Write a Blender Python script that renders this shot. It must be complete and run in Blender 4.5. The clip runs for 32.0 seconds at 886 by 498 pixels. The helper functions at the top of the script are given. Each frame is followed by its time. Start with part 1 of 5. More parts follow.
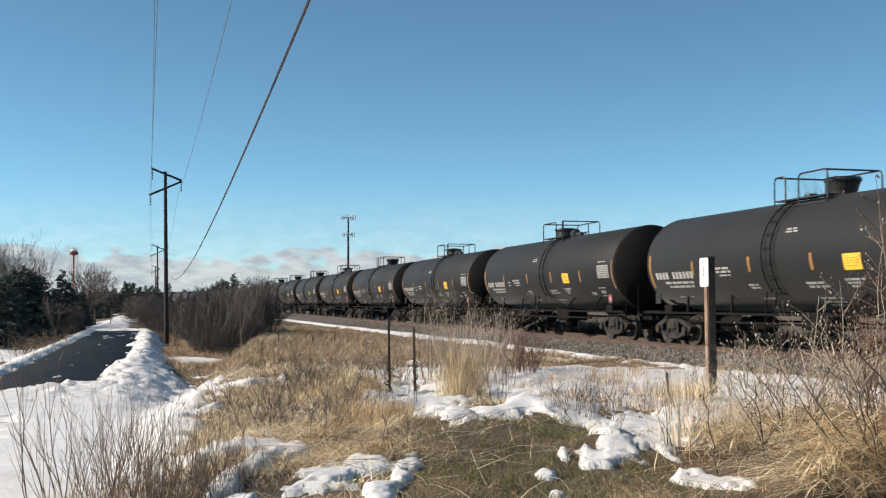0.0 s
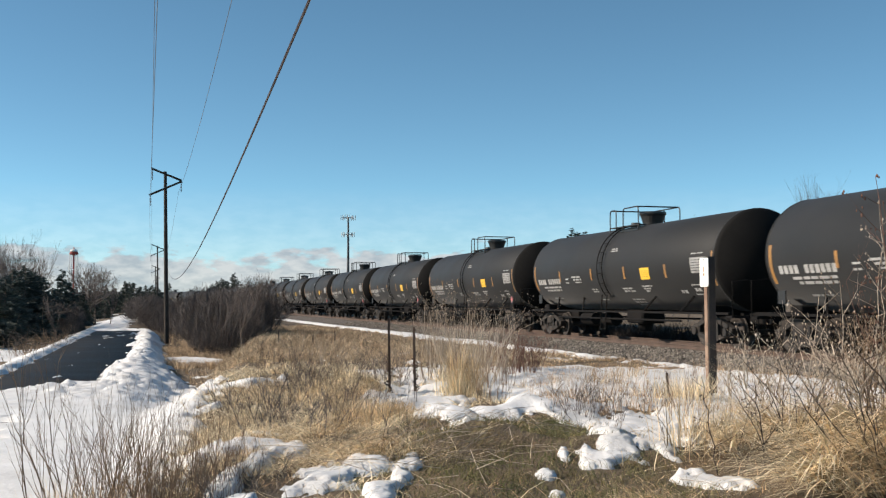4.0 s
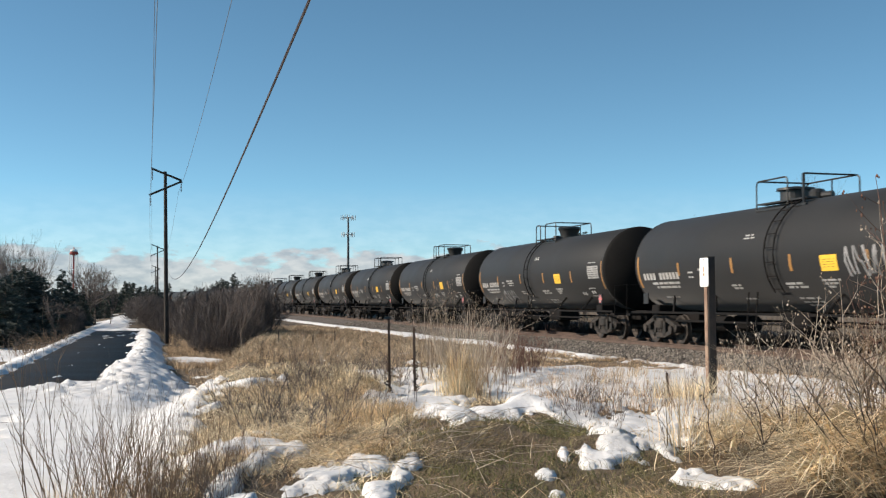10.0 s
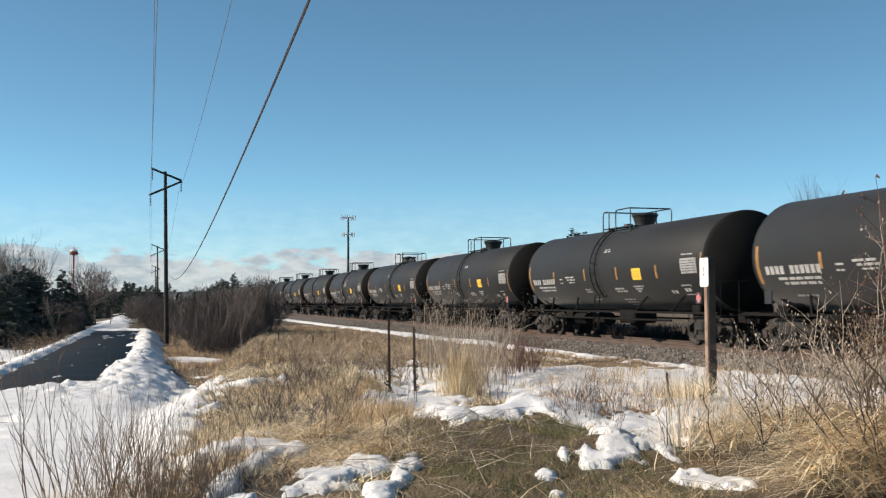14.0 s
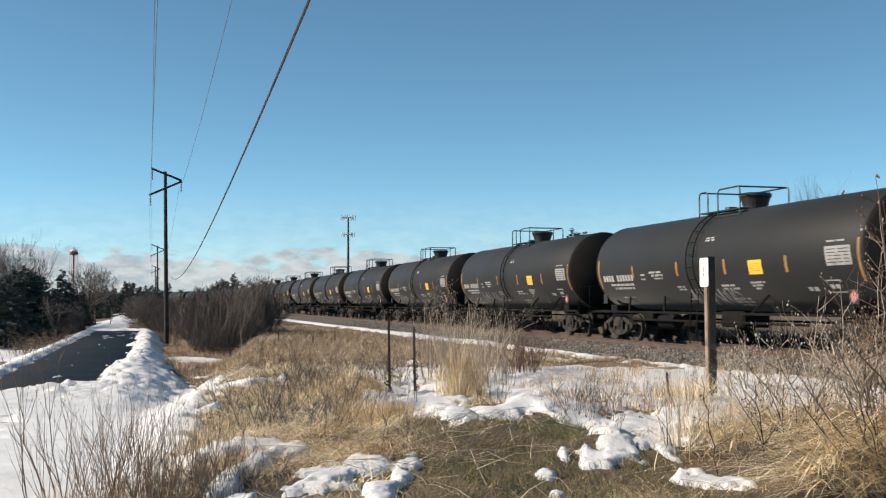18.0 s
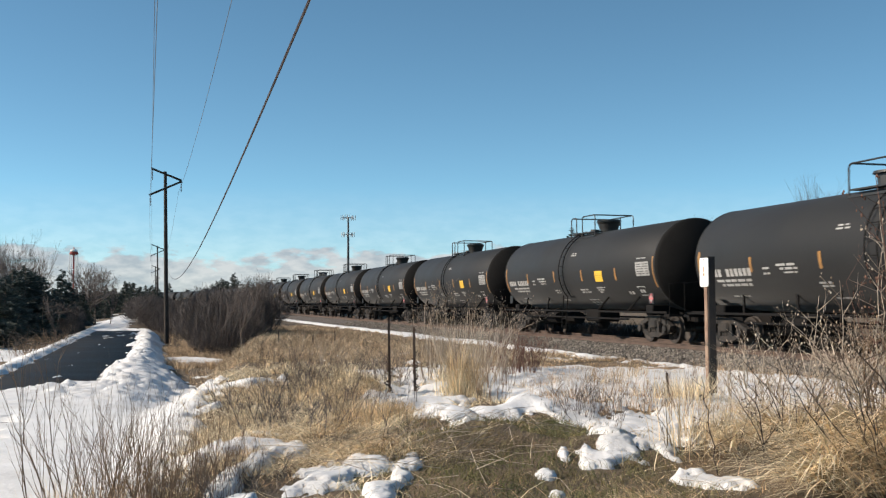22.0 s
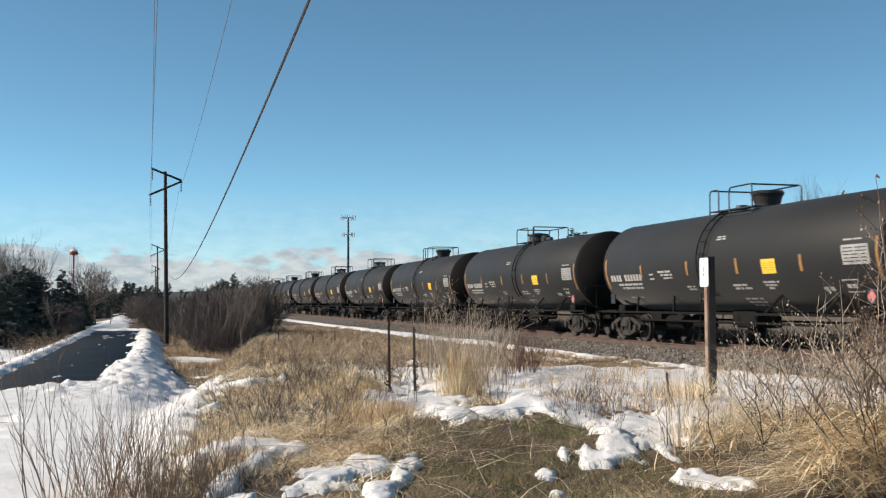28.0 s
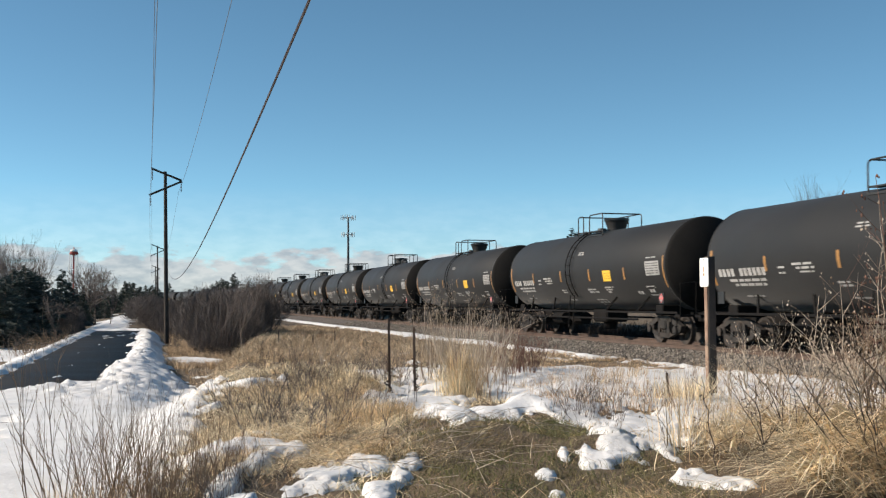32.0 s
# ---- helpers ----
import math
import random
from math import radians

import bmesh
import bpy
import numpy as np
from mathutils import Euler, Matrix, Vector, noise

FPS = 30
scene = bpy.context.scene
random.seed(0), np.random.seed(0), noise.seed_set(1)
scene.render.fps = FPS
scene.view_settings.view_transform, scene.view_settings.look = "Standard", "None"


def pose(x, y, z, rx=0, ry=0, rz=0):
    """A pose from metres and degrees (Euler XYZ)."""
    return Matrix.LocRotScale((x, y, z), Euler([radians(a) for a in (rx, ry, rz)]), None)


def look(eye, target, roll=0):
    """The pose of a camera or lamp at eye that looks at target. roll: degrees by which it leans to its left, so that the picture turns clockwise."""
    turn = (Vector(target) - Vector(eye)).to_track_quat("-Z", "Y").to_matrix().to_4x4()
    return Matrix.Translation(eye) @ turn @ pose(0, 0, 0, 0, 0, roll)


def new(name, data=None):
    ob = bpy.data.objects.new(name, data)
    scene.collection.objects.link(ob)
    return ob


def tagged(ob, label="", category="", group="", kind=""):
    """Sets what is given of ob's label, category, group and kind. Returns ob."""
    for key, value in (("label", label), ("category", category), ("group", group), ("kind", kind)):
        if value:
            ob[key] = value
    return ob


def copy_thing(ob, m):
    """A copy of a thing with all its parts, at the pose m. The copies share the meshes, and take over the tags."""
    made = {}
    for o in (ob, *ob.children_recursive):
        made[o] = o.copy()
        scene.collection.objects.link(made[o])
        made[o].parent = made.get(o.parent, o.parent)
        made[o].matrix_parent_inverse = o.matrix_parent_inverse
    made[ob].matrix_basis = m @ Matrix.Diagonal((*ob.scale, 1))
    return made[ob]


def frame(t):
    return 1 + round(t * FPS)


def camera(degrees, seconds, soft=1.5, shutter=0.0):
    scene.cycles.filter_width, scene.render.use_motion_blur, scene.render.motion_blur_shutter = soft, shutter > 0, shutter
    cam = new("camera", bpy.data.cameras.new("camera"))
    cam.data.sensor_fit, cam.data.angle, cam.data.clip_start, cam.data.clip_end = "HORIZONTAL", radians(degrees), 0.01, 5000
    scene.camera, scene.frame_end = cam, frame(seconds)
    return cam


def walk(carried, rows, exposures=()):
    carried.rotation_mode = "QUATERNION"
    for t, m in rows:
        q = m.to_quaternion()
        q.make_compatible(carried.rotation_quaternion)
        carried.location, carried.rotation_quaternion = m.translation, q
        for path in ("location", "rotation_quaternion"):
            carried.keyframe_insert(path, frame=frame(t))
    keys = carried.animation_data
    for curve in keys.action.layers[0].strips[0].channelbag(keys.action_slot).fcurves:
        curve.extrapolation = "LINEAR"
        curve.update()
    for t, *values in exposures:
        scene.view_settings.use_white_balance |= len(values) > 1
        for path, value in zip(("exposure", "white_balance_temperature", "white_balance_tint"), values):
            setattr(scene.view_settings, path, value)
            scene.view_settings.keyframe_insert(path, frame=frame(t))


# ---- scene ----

# ---------- camera ----------
cam = camera(44.3, 32.0, soft=1.25, shutter=0.12)
EYE = 1.6
still = look((0, 0, EYE), (0, 10, EYE + 0.4932))
walk(cam, [(0.0, still), (32.0, still)], exposures=[(0.0, 0.31), (32.0, 0.31)])

# ---------- world and sun ----------
SUN_ELEVATION, SUN_TURN = radians(29), radians(92)      # turn: counted from straight ahead to the left
world = bpy.data.worlds.new("winter_sky")
scene.world = world
world.use_nodes = True
wn = world.node_tree
sky = wn.nodes.new("ShaderNodeTexSky")
sky.sky_type, sky.sun_disc = "NISHITA", False
sky.sun_elevation, sky.sun_rotation = SUN_ELEVATION, -SUN_TURN
sky.altitude, sky.air_density, sky.dust_density, sky.ozone_density = 1500, 0.6, 0.0, 1.4
clear = wn.nodes.new("ShaderNodeMix")                   # the clear cold air's colour
clear.data_type, clear.blend_type = "RGBA", "MULTIPLY"
clear.inputs[0].default_value, clear.inputs[7].default_value = 1.0, (0.75, 1.0, 0.90, 1)
wn.links.new(sky.outputs[0], clear.inputs[6])
wn.links.new(clear.outputs[2], wn.nodes["Background"].inputs[0])
wn.nodes["Background"].inputs[1].default_value = 0.132
sun = new("sun", bpy.data.lights.new("sun", "SUN"))
sun.data.energy, sun.data.angle, sun.data.color = 5.25, radians(0.53), (1.0, 0.87, 0.725)
to_sun = Vector((-math.sin(SUN_TURN) * math.cos(SUN_ELEVATION), math.cos(SUN_TURN) * math.cos(SUN_ELEVATION), math.sin(SUN_ELEVATION)))
sun.matrix_world = look(tuple(to_sun * 50), (0, 0, 0))


# ---------- materials ----------
def material(name, base, rough=0.7, metal=0.0, spread=0.15, scale=4.0, fine=40.0, bump=0.0, second=None, island=0.0, random_ob=0.0, spec=0.5, space="Object"):
    """A surface with two scales of variation; second is the colour of its stains, island and random_ob vary its pieces."""
    m = bpy.data.materials.new(name)
    m.use_nodes = True
    nt = m.node_tree
    link, bs = nt.links.new, nt.nodes["Principled BSDF"]
    bs.inputs["Roughness"].default_value, bs.inputs["Metallic"].default_value = rough, metal
    bs.inputs["Specular IOR Level"].default_value = spec
    co = nt.nodes.new("ShaderNodeTexCoord")
    big, small = nt.nodes.new("ShaderNodeTexNoise"), nt.nodes.new("ShaderNodeTexNoise")
    big.inputs["Scale"].default_value, small.inputs["Scale"].default_value = scale, fine
    big.inputs["Detail"].default_value, small.inputs["Detail"].default_value = 5, 3
    link(co.outputs[space], big.inputs["Vector"]), link(co.outputs[space], small.inputs["Vector"])
    mix = nt.nodes.new("ShaderNodeMix")
    mix.data_type = "RGBA"
    ramp = nt.nodes.new("ShaderNodeMapRange")
    ramp.inputs["From Min"].default_value, ramp.inputs["From Max"].default_value = 0.42, 0.68
    link(big.outputs[0], ramp.inputs["Value"]), link(ramp.outputs[0], mix.inputs[0])
    mix.inputs[6].default_value = (*base, 1)
    mix.inputs[7].default_value = (*(second or [c * (1 - spread) for c in base]), 1)
    hsv = nt.nodes.new("ShaderNodeHueSaturation")
    link(mix.outputs[2], hsv.inputs["Color"])
    value = nt.nodes.new("ShaderNodeMapRange")
    value.inputs["To Min"].default_value, value.inputs["To Max"].default_value = 1 - spread, 1 + spread
    link(small.outputs[0], value.inputs["Value"])
    last = value.outputs[0]
    for amount, kind, socket in ((island, "ShaderNodeNewGeometry", "Random Per Island"), (random_ob, "ShaderNodeObjectInfo", "Random")):
        if amount:
            info, r, mul = nt.nodes.new(kind), nt.nodes.new("ShaderNodeMapRange"), nt.nodes.new("ShaderNodeMath")
            r.inputs["To Min"].default_value, r.inputs["To Max"].default_value = 1 - amount, 1 + amount
            link(info.outputs[socket], r.inputs["Value"])
            mul.operation = "MULTIPLY"
            link(last, mul.inputs[0]), link(r.outputs[0], mul.inputs[1])
            last = mul.outputs[0]
    link(last, hsv.inputs["Value"])
    link(hsv.outputs[0], bs.inputs["Base Color"])
    rr = nt.nodes.new("ShaderNodeMapRange")
    rr.inputs["To Min"].default_value, rr.inputs["To Max"].default_value = max(0.02, rough - 0.12), min(1, rough + 0.12)
    link(big.outputs[0], rr.inputs["Value"]), link(rr.outputs[0], bs.inputs["Roughness"])
    if bump:
        b = nt.nodes.new("ShaderNodeBump")
        b.inputs["Distance"].default_value = bump
        b.inputs["Strength"].default_value = 0.8
        link(small.outputs[0], b.inputs["Height"]), link(b.outputs[0], bs.inputs["Normal"])
    return m


M = {}
M["tank_black"] = material("tank_black", (0.0172, 0.0167, 0.0165), 0.62, 0, 0.12, 0.5, 9, 0.0012, (0.0210, 0.0203, 0.0199), random_ob=0.10, spec=0.28)
M["tank_black"].node_tree.nodes["Principled BSDF"].inputs["Sheen Weight"].default_value = 0.06
M["tank_black"].node_tree.nodes["Principled BSDF"].inputs["Diffuse Roughness"].default_value = 1.0      # faded, dusty paint
# darker copy of the barrel's black: the heads' shade is put into the colour
M["shaded_head"] = material("shaded_head_black", (0.0075, 0.0072, 0.0070), 0.8, 0, 0.2, 0.8, 9, 0.0012, (0.0115, 0.0108, 0.0102), spec=0.12)
M["underframe"] = material("underframe_black", (0.006, 0.0056, 0.0056), 0.85, 0, 0.25, 1.5, 20, 0.002, (0.011, 0.0092, 0.0086), spec=0.18)
M["bogie_steel"] = material("bogie_steel", (0.013, 0.0115, 0.0102), 0.85, 0, 0.3, 3, 30, 0.002, (0.042, 0.033, 0.027))
M["wheel_steel"] = material("wheel_steel", (0.028, 0.023, 0.020), 0.7, 0.3, 0.3, 3, 30, 0, (0.06, 0.047, 0.038))
M["rail_black"] = material("rail_black", (0.018, 0.018, 0.018), 0.5, 0, 0.2, 3, 30)
M["marking_white"] = material("marking_white", (0.36, 0.352, 0.34), 0.6, 0, 0.25, 3, 25, 0, (0.24, 0.235, 0.22))
M["marking_grey"] = material("marking_grey", (0.30, 0.295, 0.285), 0.65, 0, 0.25, 3, 25, 0, (0.18, 0.175, 0.17))
M["marking_yellow"] = material("marking_yellow", (0.78, 0.47, 0.045), 0.45, 0, 0.08, 2, 20)
M["marking_orange"] = material("marking_orange", (0.31, 0.155, 0.042), 0.5, 0, 0.2, 3, 25, 0, (0.20, 0.11, 0.045))
M["marking_red"] = material("marking_red", (0.55, 0.13, 0.13), 0.45, 0, 0.1, 3, 20)
M["spray_paint"] = material("spray_paint", (0.25, 0.245, 0.245), 0.7, 0, 0.25, 2, 8, 0, (0.10, 0.10, 0.10))
M["steel_rail"] = material("rusty_rail", (0.10, 0.066, 0.050), 0.8, 0.1, 0.25, 2, 30, 0.001, (0.07, 0.048, 0.038))
M["rail_head"] = material("rail_head", (0.42, 0.38, 0.35), 0.35, 0.9, 0.1, 2, 30)
M["tie_wood"] = material("tie_wood", (0.085, 0.065, 0.052), 0.9, 0, 0.3, 3, 30, 0.004, (0.14, 0.11, 0.09), random_ob=0.3)
M["ballast"] = material("ballast", (0.13, 0.113, 0.10), 0.95, 0, 0.55, 1.2, 16, 0.05, (0.09, 0.074, 0.062))
M["stone"] = material("ballast_stone", (0.192, 0.168, 0.14), 0.9, 0, 0.3, 3, 20, 0.004, (0.095, 0.08, 0.07), island=0.75)
M["ground"] = material("thatched_ground", (0.17, 0.122, 0.075), 0.95, 0, 0.5, 0.9, 30, 0.05, (0.085, 0.065, 0.042))
M["snow"] = material("snow", (0.80, 0.795, 0.79), 0.6, 0, 0.07, 1.3, 18, 0.016, (0.69, 0.68, 0.665), spec=0.3)
M["asphalt"] = material("wet_asphalt", (0.014, 0.0138, 0.0145), 0.6, 0, 0.35, 0.55, 50, 0.004, (0.030, 0.025, 0.021), spec=0.08)
M["pole_wood"] = material("pole_wood", (0.030, 0.024, 0.020), 0.9, 0, 0.3, 2, 20, 0.006, (0.055, 0.042, 0.034))
M["post_wood"] = material("post_wood", (0.030, 0.026, 0.024), 0.9, 0, 0.3, 3, 30, 0.004, (0.06, 0.045, 0.036))
M["board_wood"] = material("board_wood", (0.28, 0.19, 0.135), 0.85, 0, 0.25, 2.2, 40, 0.003, (0.15, 0.085, 0.06))
M["sign_white"] = material("sign_white", (0.86, 0.85, 0.80), 0.5, 0, 0.05, 3, 20)
M["ink"] = material("sign_ink", (0.02, 0.02, 0.02), 0.6, 0, 0.1)
M["insulator"] = material("insulator_grey", (0.14, 0.15, 0.16), 0.35, 0, 0.1)
M["cable"] = material("cable_sheath", (0.050, 0.035, 0.035), 0.55, 0, 0.15)
M["wire"] = material("bare_wire", (0.22, 0.24, 0.27), 0.5, 0.6, 0.1)
M["post_steel"] = material("post_steel", (0.055, 0.040, 0.034), 0.8, 0.3, 0.3, 6, 40, 0.002, (0.10, 0.06, 0.04))
M["galvanised"] = material("galvanised_steel", (0.30, 0.31, 0.32), 0.5, 0.4, 0.1, 1, 8)
# mast steel, coloured darker than the galvanised arms for its shaded side
M["tower_steel"] = material("backlit_tower_steel", (0.075, 0.08, 0.088), 0.6, 0.3, 0.1, 1, 8)
M["antenna_white"] = material("antenna_white", (0.65, 0.65, 0.64), 0.5, 0, 0.1)
M["tower_red"] = material("tower_red", (0.33, 0.05, 0.035), 0.55, 0, 0.15, 0.4, 5)
M["tower_white"] = material("tower_white", (0.74, 0.74, 0.72), 0.5, 0, 0.08, 0.4, 5)
M["straw"] = material("straw", (0.76, 0.585, 0.36), 0.8, 0, 0.2, 0.9, 6, 0, (0.42, 0.295, 0.165), island=0.7)
M["straw_pale"] = material("straw_pale", (0.86, 0.735, 0.515), 0.75, 0, 0.15, 0.6, 6, 0, (0.72, 0.58, 0.375), island=0.5)
M["straw_brown"] = material("straw_brown", (0.50, 0.335, 0.19), 0.85, 0, 0.25, 0.6, 6, 0, (0.28, 0.18, 0.10), island=0.55)
M["straw_dull"] = material("straw_dull", (0.55, 0.42, 0.275), 0.85, 0, 0.25, 0.5, 6, 0, (0.33, 0.235, 0.15), island=0.65)
M["grass_olive"] = material("grass_olive", (0.135, 0.142, 0.05), 0.85, 0, 0.25, 1.2, 6, 0, (0.24, 0.18, 0.095), island=0.6)
M["stem"] = material("weed_stem", (0.24, 0.165, 0.105), 0.85, 0, 0.25, 2, 20, 0, (0.14, 0.095, 0.065), island=0.4)
M["stem_pale"] = material("weed_stem_pale", (0.50, 0.42, 0.335), 0.85, 0, 0.25, 2, 20, 0, (0.28, 0.21, 0.145), island=0.4)
M["twig"] = material("twig_brown", (0.128, 0.105, 0.095), 0.9, 0, 0.25, 2, 20, 0, (0.088, 0.071, 0.063), island=0.45)
M["twig_red"] = material("twig_red", (0.17, 0.085, 0.06), 0.9, 0, 0.25, 2, 20, 0, (0.11, 0.06, 0.045), island=0.4)
M["stem_dark"] = material("weed_stem_dark", (0.05, 0.036, 0.028), 0.9, 0, 0.25, 2, 20, 0, (0.085, 0.06, 0.045), island=0.3)
# near-black: carries the shade seen under the cars in its colour
M["shaded_underbrush"] = material("shaded_underbrush", (0.030, 0.022, 0.017), 0.95, 0, 0.3, 2, 20, 0, (0.028, 0.021, 0.017), island=0.4)
M["twig_far"] = material("twig_grey", (0.17, 0.135, 0.12), 0.9, 0, 0.25, 2, 20, 0, (0.115, 0.09, 0.078), island=0.4)
M["bark"] = material("bark", (0.14, 0.115, 0.095), 0.95, 0, 0.3, 2, 12, 0.01, (0.09, 0.072, 0.06))
M["needles"] = material("needles", (0.066, 0.081, 0.072), 0.85, 0, 0.3, 0.8, 6, 0, (0.042, 0.055, 0.051), island=0.55)
M["needles_far"] = material("needles_far", (0.040, 0.050, 0.042), 0.9, 0, 0.3, 0.3, 3, 0, (0.028, 0.036, 0.03), island=0.4)



def let_light_through(m, share):
    """Thin dry blades pass some of the light that falls on their back."""
    nt = m.node_tree
    bs, out = nt.nodes["Principled BSDF"], nt.nodes["Material Output"]
    thin, mix = nt.nodes.new("ShaderNodeBsdfTranslucent"), nt.nodes.new("ShaderNodeMixShader")
    nt.links.new(bs.inputs["Base Color"].links[0].from_socket, thin.inputs["Color"])
    mix.inputs[0].default_value = share
    nt.links.new(bs.outputs[0], mix.inputs[1]), nt.links.new(thin.outputs[0], mix.inputs[2]), nt.links.new(mix.outputs[0], out.inputs["Surface"])


for name, share in (("straw", .12), ("straw_pale", .22), ("straw_brown", .10), ("grass_olive", .15)):
    let_light_through(M[name], share)

# ---------- mesh helpers ----------
rng = np.random.default_rng(7)


def link_mesh(name, bm, mats, parent=None, smooth=False):
    me = bpy.data.meshes.new(name)
    bm.to_mesh(me)
    bm.free()
    if smooth:
        me.polygons.foreach_set("use_smooth", [True] * len(me.polygons))
    for m in (mats if isinstance(mats, (list, tuple)) else [mats]):
        me.materials.append(m)
    ob = new(name, me)
    ob.parent = parent
    return ob


def part(name, bm, mat, parent, label="", smooth=False):
    """Links a bmesh as one part of a thing."""
    ob = link_mesh(name, bm, mat, parent, smooth)
    return tagged(ob, label) if label else ob


def raw(name, verts, faces, mat, parent=None, smooth=False):
    me = bpy.data.meshes.new(name)
    me.from_pydata(np.asarray(verts).tolist(), [], faces if isinstance(faces, list) else np.asarray(faces).tolist())
    if smooth:
        me.polygons.foreach_set("use_smooth", [True] * len(me.polygons))
    me.materials.append(mat)
    ob = new(name, me)
    ob.parent = parent
    return ob


def box(bm, c, size, turn=None, bevel=0.0):
    made = bmesh.ops.create_cube(bm, size=1.0)["verts"]
    m = Matrix.Translation(c) @ (turn.to_4x4() if turn else Matrix()) @ Matrix.Diagonal((*size, 1))
    bmesh.ops.transform(bm, matrix=m, verts=made)
    if bevel:
        edges = list({e for v in made for e in v.link_edges})
        bmesh.ops.bevel(bm, geom=edges, offset=bevel, segments=1, affect="EDGES")
    return bm


def rod(bm, a, b, r, r2=None, seg=8, caps=True):
    a, b = Vector(a), Vector(b)
    d = b - a
    m = Matrix.Translation((a + b) / 2) @ d.to_track_quat("Z", "Y").to_matrix().to_4x4()
    bmesh.ops.create_cone(bm, cap_ends=caps, segments=seg, radius1=r, radius2=r if r2 is None else r2, depth=d.length, matrix=m)
    return bm


def pipe(bm, pts, r, seg=6):
    """A bent pipe through the points."""
    pts = [Vector(p) for p in pts]
    rings = []
    for i, p in enumerate(pts):
        d = (pts[min(i + 1, len(pts) - 1)] - pts[max(i - 1, 0)]).normalized()
        q = d.to_track_quat("Z", "Y")
        rings.append([bm.verts.new(p + q @ Vector((r * math.cos(2 * math.pi * k / seg), r * math.sin(2 * math.pi * k / seg), 0))) for k in range(seg)])
    for a, b in zip(rings, rings[1:]):
        for k in range(seg):
            bm.faces.new((a[k], a[(k + 1) % seg], b[(k + 1) % seg], b[k]))
    bm.faces.new(rings[0][::-1])
    bm.faces.new(rings[-1])
    return bm


def lathe(bm, profile, seg, m):
    """Turns (radius, height) pairs round z, placed by m."""
    rings = [[bm.verts.new(m @ Vector((r * math.cos(2 * math.pi * k / seg), r * math.sin(2 * math.pi * k / seg), h))) for k in range(seg)] for r, h in profile]
    for a, b in zip(rings, rings[1:]):
        for k in range(seg):
            bm.faces.new((a[k], a[(k + 1) % seg], b[(k + 1) % seg], b[k]))
    bm.faces.new(rings[0][::-1])
    bm.faces.new(rings[-1])
    return bm


def empty(name, m=None):
    ob = new(name)
    ob.empty_display_size = 0.2
    if m is not None:
        ob.matrix_basis = m
    return ob


def lattice(x, y, seed):
    """Smooth value noise in 0..1 for arrays."""
    xi, yi = np.floor(x).astype(np.int64), np.floor(y).astype(np.int64)
    fx, fy = x - xi, y - yi
    fx, fy = fx * fx * (3 - 2 * fx), fy * fy * (3 - 2 * fy)

    def h(a, b):
        v = (a * 374761393 + b * 668265263 + seed * 974634) & 0x7FFFFFFF
        v = ((v ^ (v >> 13)) * 1274126177) & 0x7FFFFFFF
        return ((v ^ (v >> 16)) & 0xFFFF) / 65535.0

    return (h(xi, yi) * (1 - fx) + h(xi + 1, yi) * fx) * (1 - fy) + (h(xi, yi + 1) * (1 - fx) + h(xi + 1, yi + 1) * fx) * fy


def rough_noise(x, y, seed, octaves=3):
    total, amp, norm = 0, 1.0, 0
    for o in range(octaves):
        total = total + amp * lattice(x * 2 ** o + 17 * o, y * 2 ** o + 5 * o, seed + o)
        norm += amp
        amp *= 0.5
    return total / norm - 0.5


def ramp(a, b, x):
    t = np.clip((x - a) / (b - a), 0, 1)
    return t * t * (3 - 2 * t)


# ---------- plan: the line of the track, and the lie of the land ----------
AHEAD = math.radians(14.9)                    # the track runs away from the camera, this far to the left of straight ahead
DX, DY = -math.sin(AHEAD), math.cos(AHEAD)    # along the track
NX, NY = math.cos(AHEAD), math.sin(AHEAD)     # across it
TRACK = 16.96                                 # from the camera to the track's middle
RAIL = 0.29                                   # height of the rail's top
LOW = -0.15                                   # how far the tanks hang down between the bogies


def toe(s):
    """Where the ballast ends on the near side, across from the camera."""
    return np.interp(s, [26, 48, 80], [14.15, 12.8, 12.4])

CURVE, RADIUS, BEND = 185.0, 450.0, 170.0     # where the line bends left, how sharply and for how long


def track_point(s):
    """Place and heading (degrees, for rz) of the line's middle, s metres along it."""
    ax, ay = NX * TRACK, NY * TRACK
    if s <= CURVE:
        return ax + DX * s, ay + DY * s, math.degrees(AHEAD)
    u = min(s - CURVE, BEND)
    a = u / RADIUS
    cx, cy = ax + DX * CURVE, ay + DY * CURVE
    x = cx + DX * RADIUS * math.sin(a) - NX * RADIUS * (1 - math.cos(a))
    y = cy + DY * RADIUS * math.sin(a) - NY * RADIUS * (1 - math.cos(a))
    rest = s - CURVE - u
    h = AHEAD + a
    return x - math.sin(h) * rest, y + math.cos(h) * rest, math.degrees(h)


def at(n, s):
    return NX * n + DX * s, NY * n + DY * s


def across(x, y):
    return NX * x + NY * y, DX * x + DY * y


def crest(s):
    """Where the terrace beside the track breaks off into the ditch."""
    return np.interp(s, [0, 12, 20, 26, 29, 38, 53, 73, 80], [-1.5, -.2, 1.2, 2.1, 2.45, 3.4, 5.3, 8.0, 9.0])


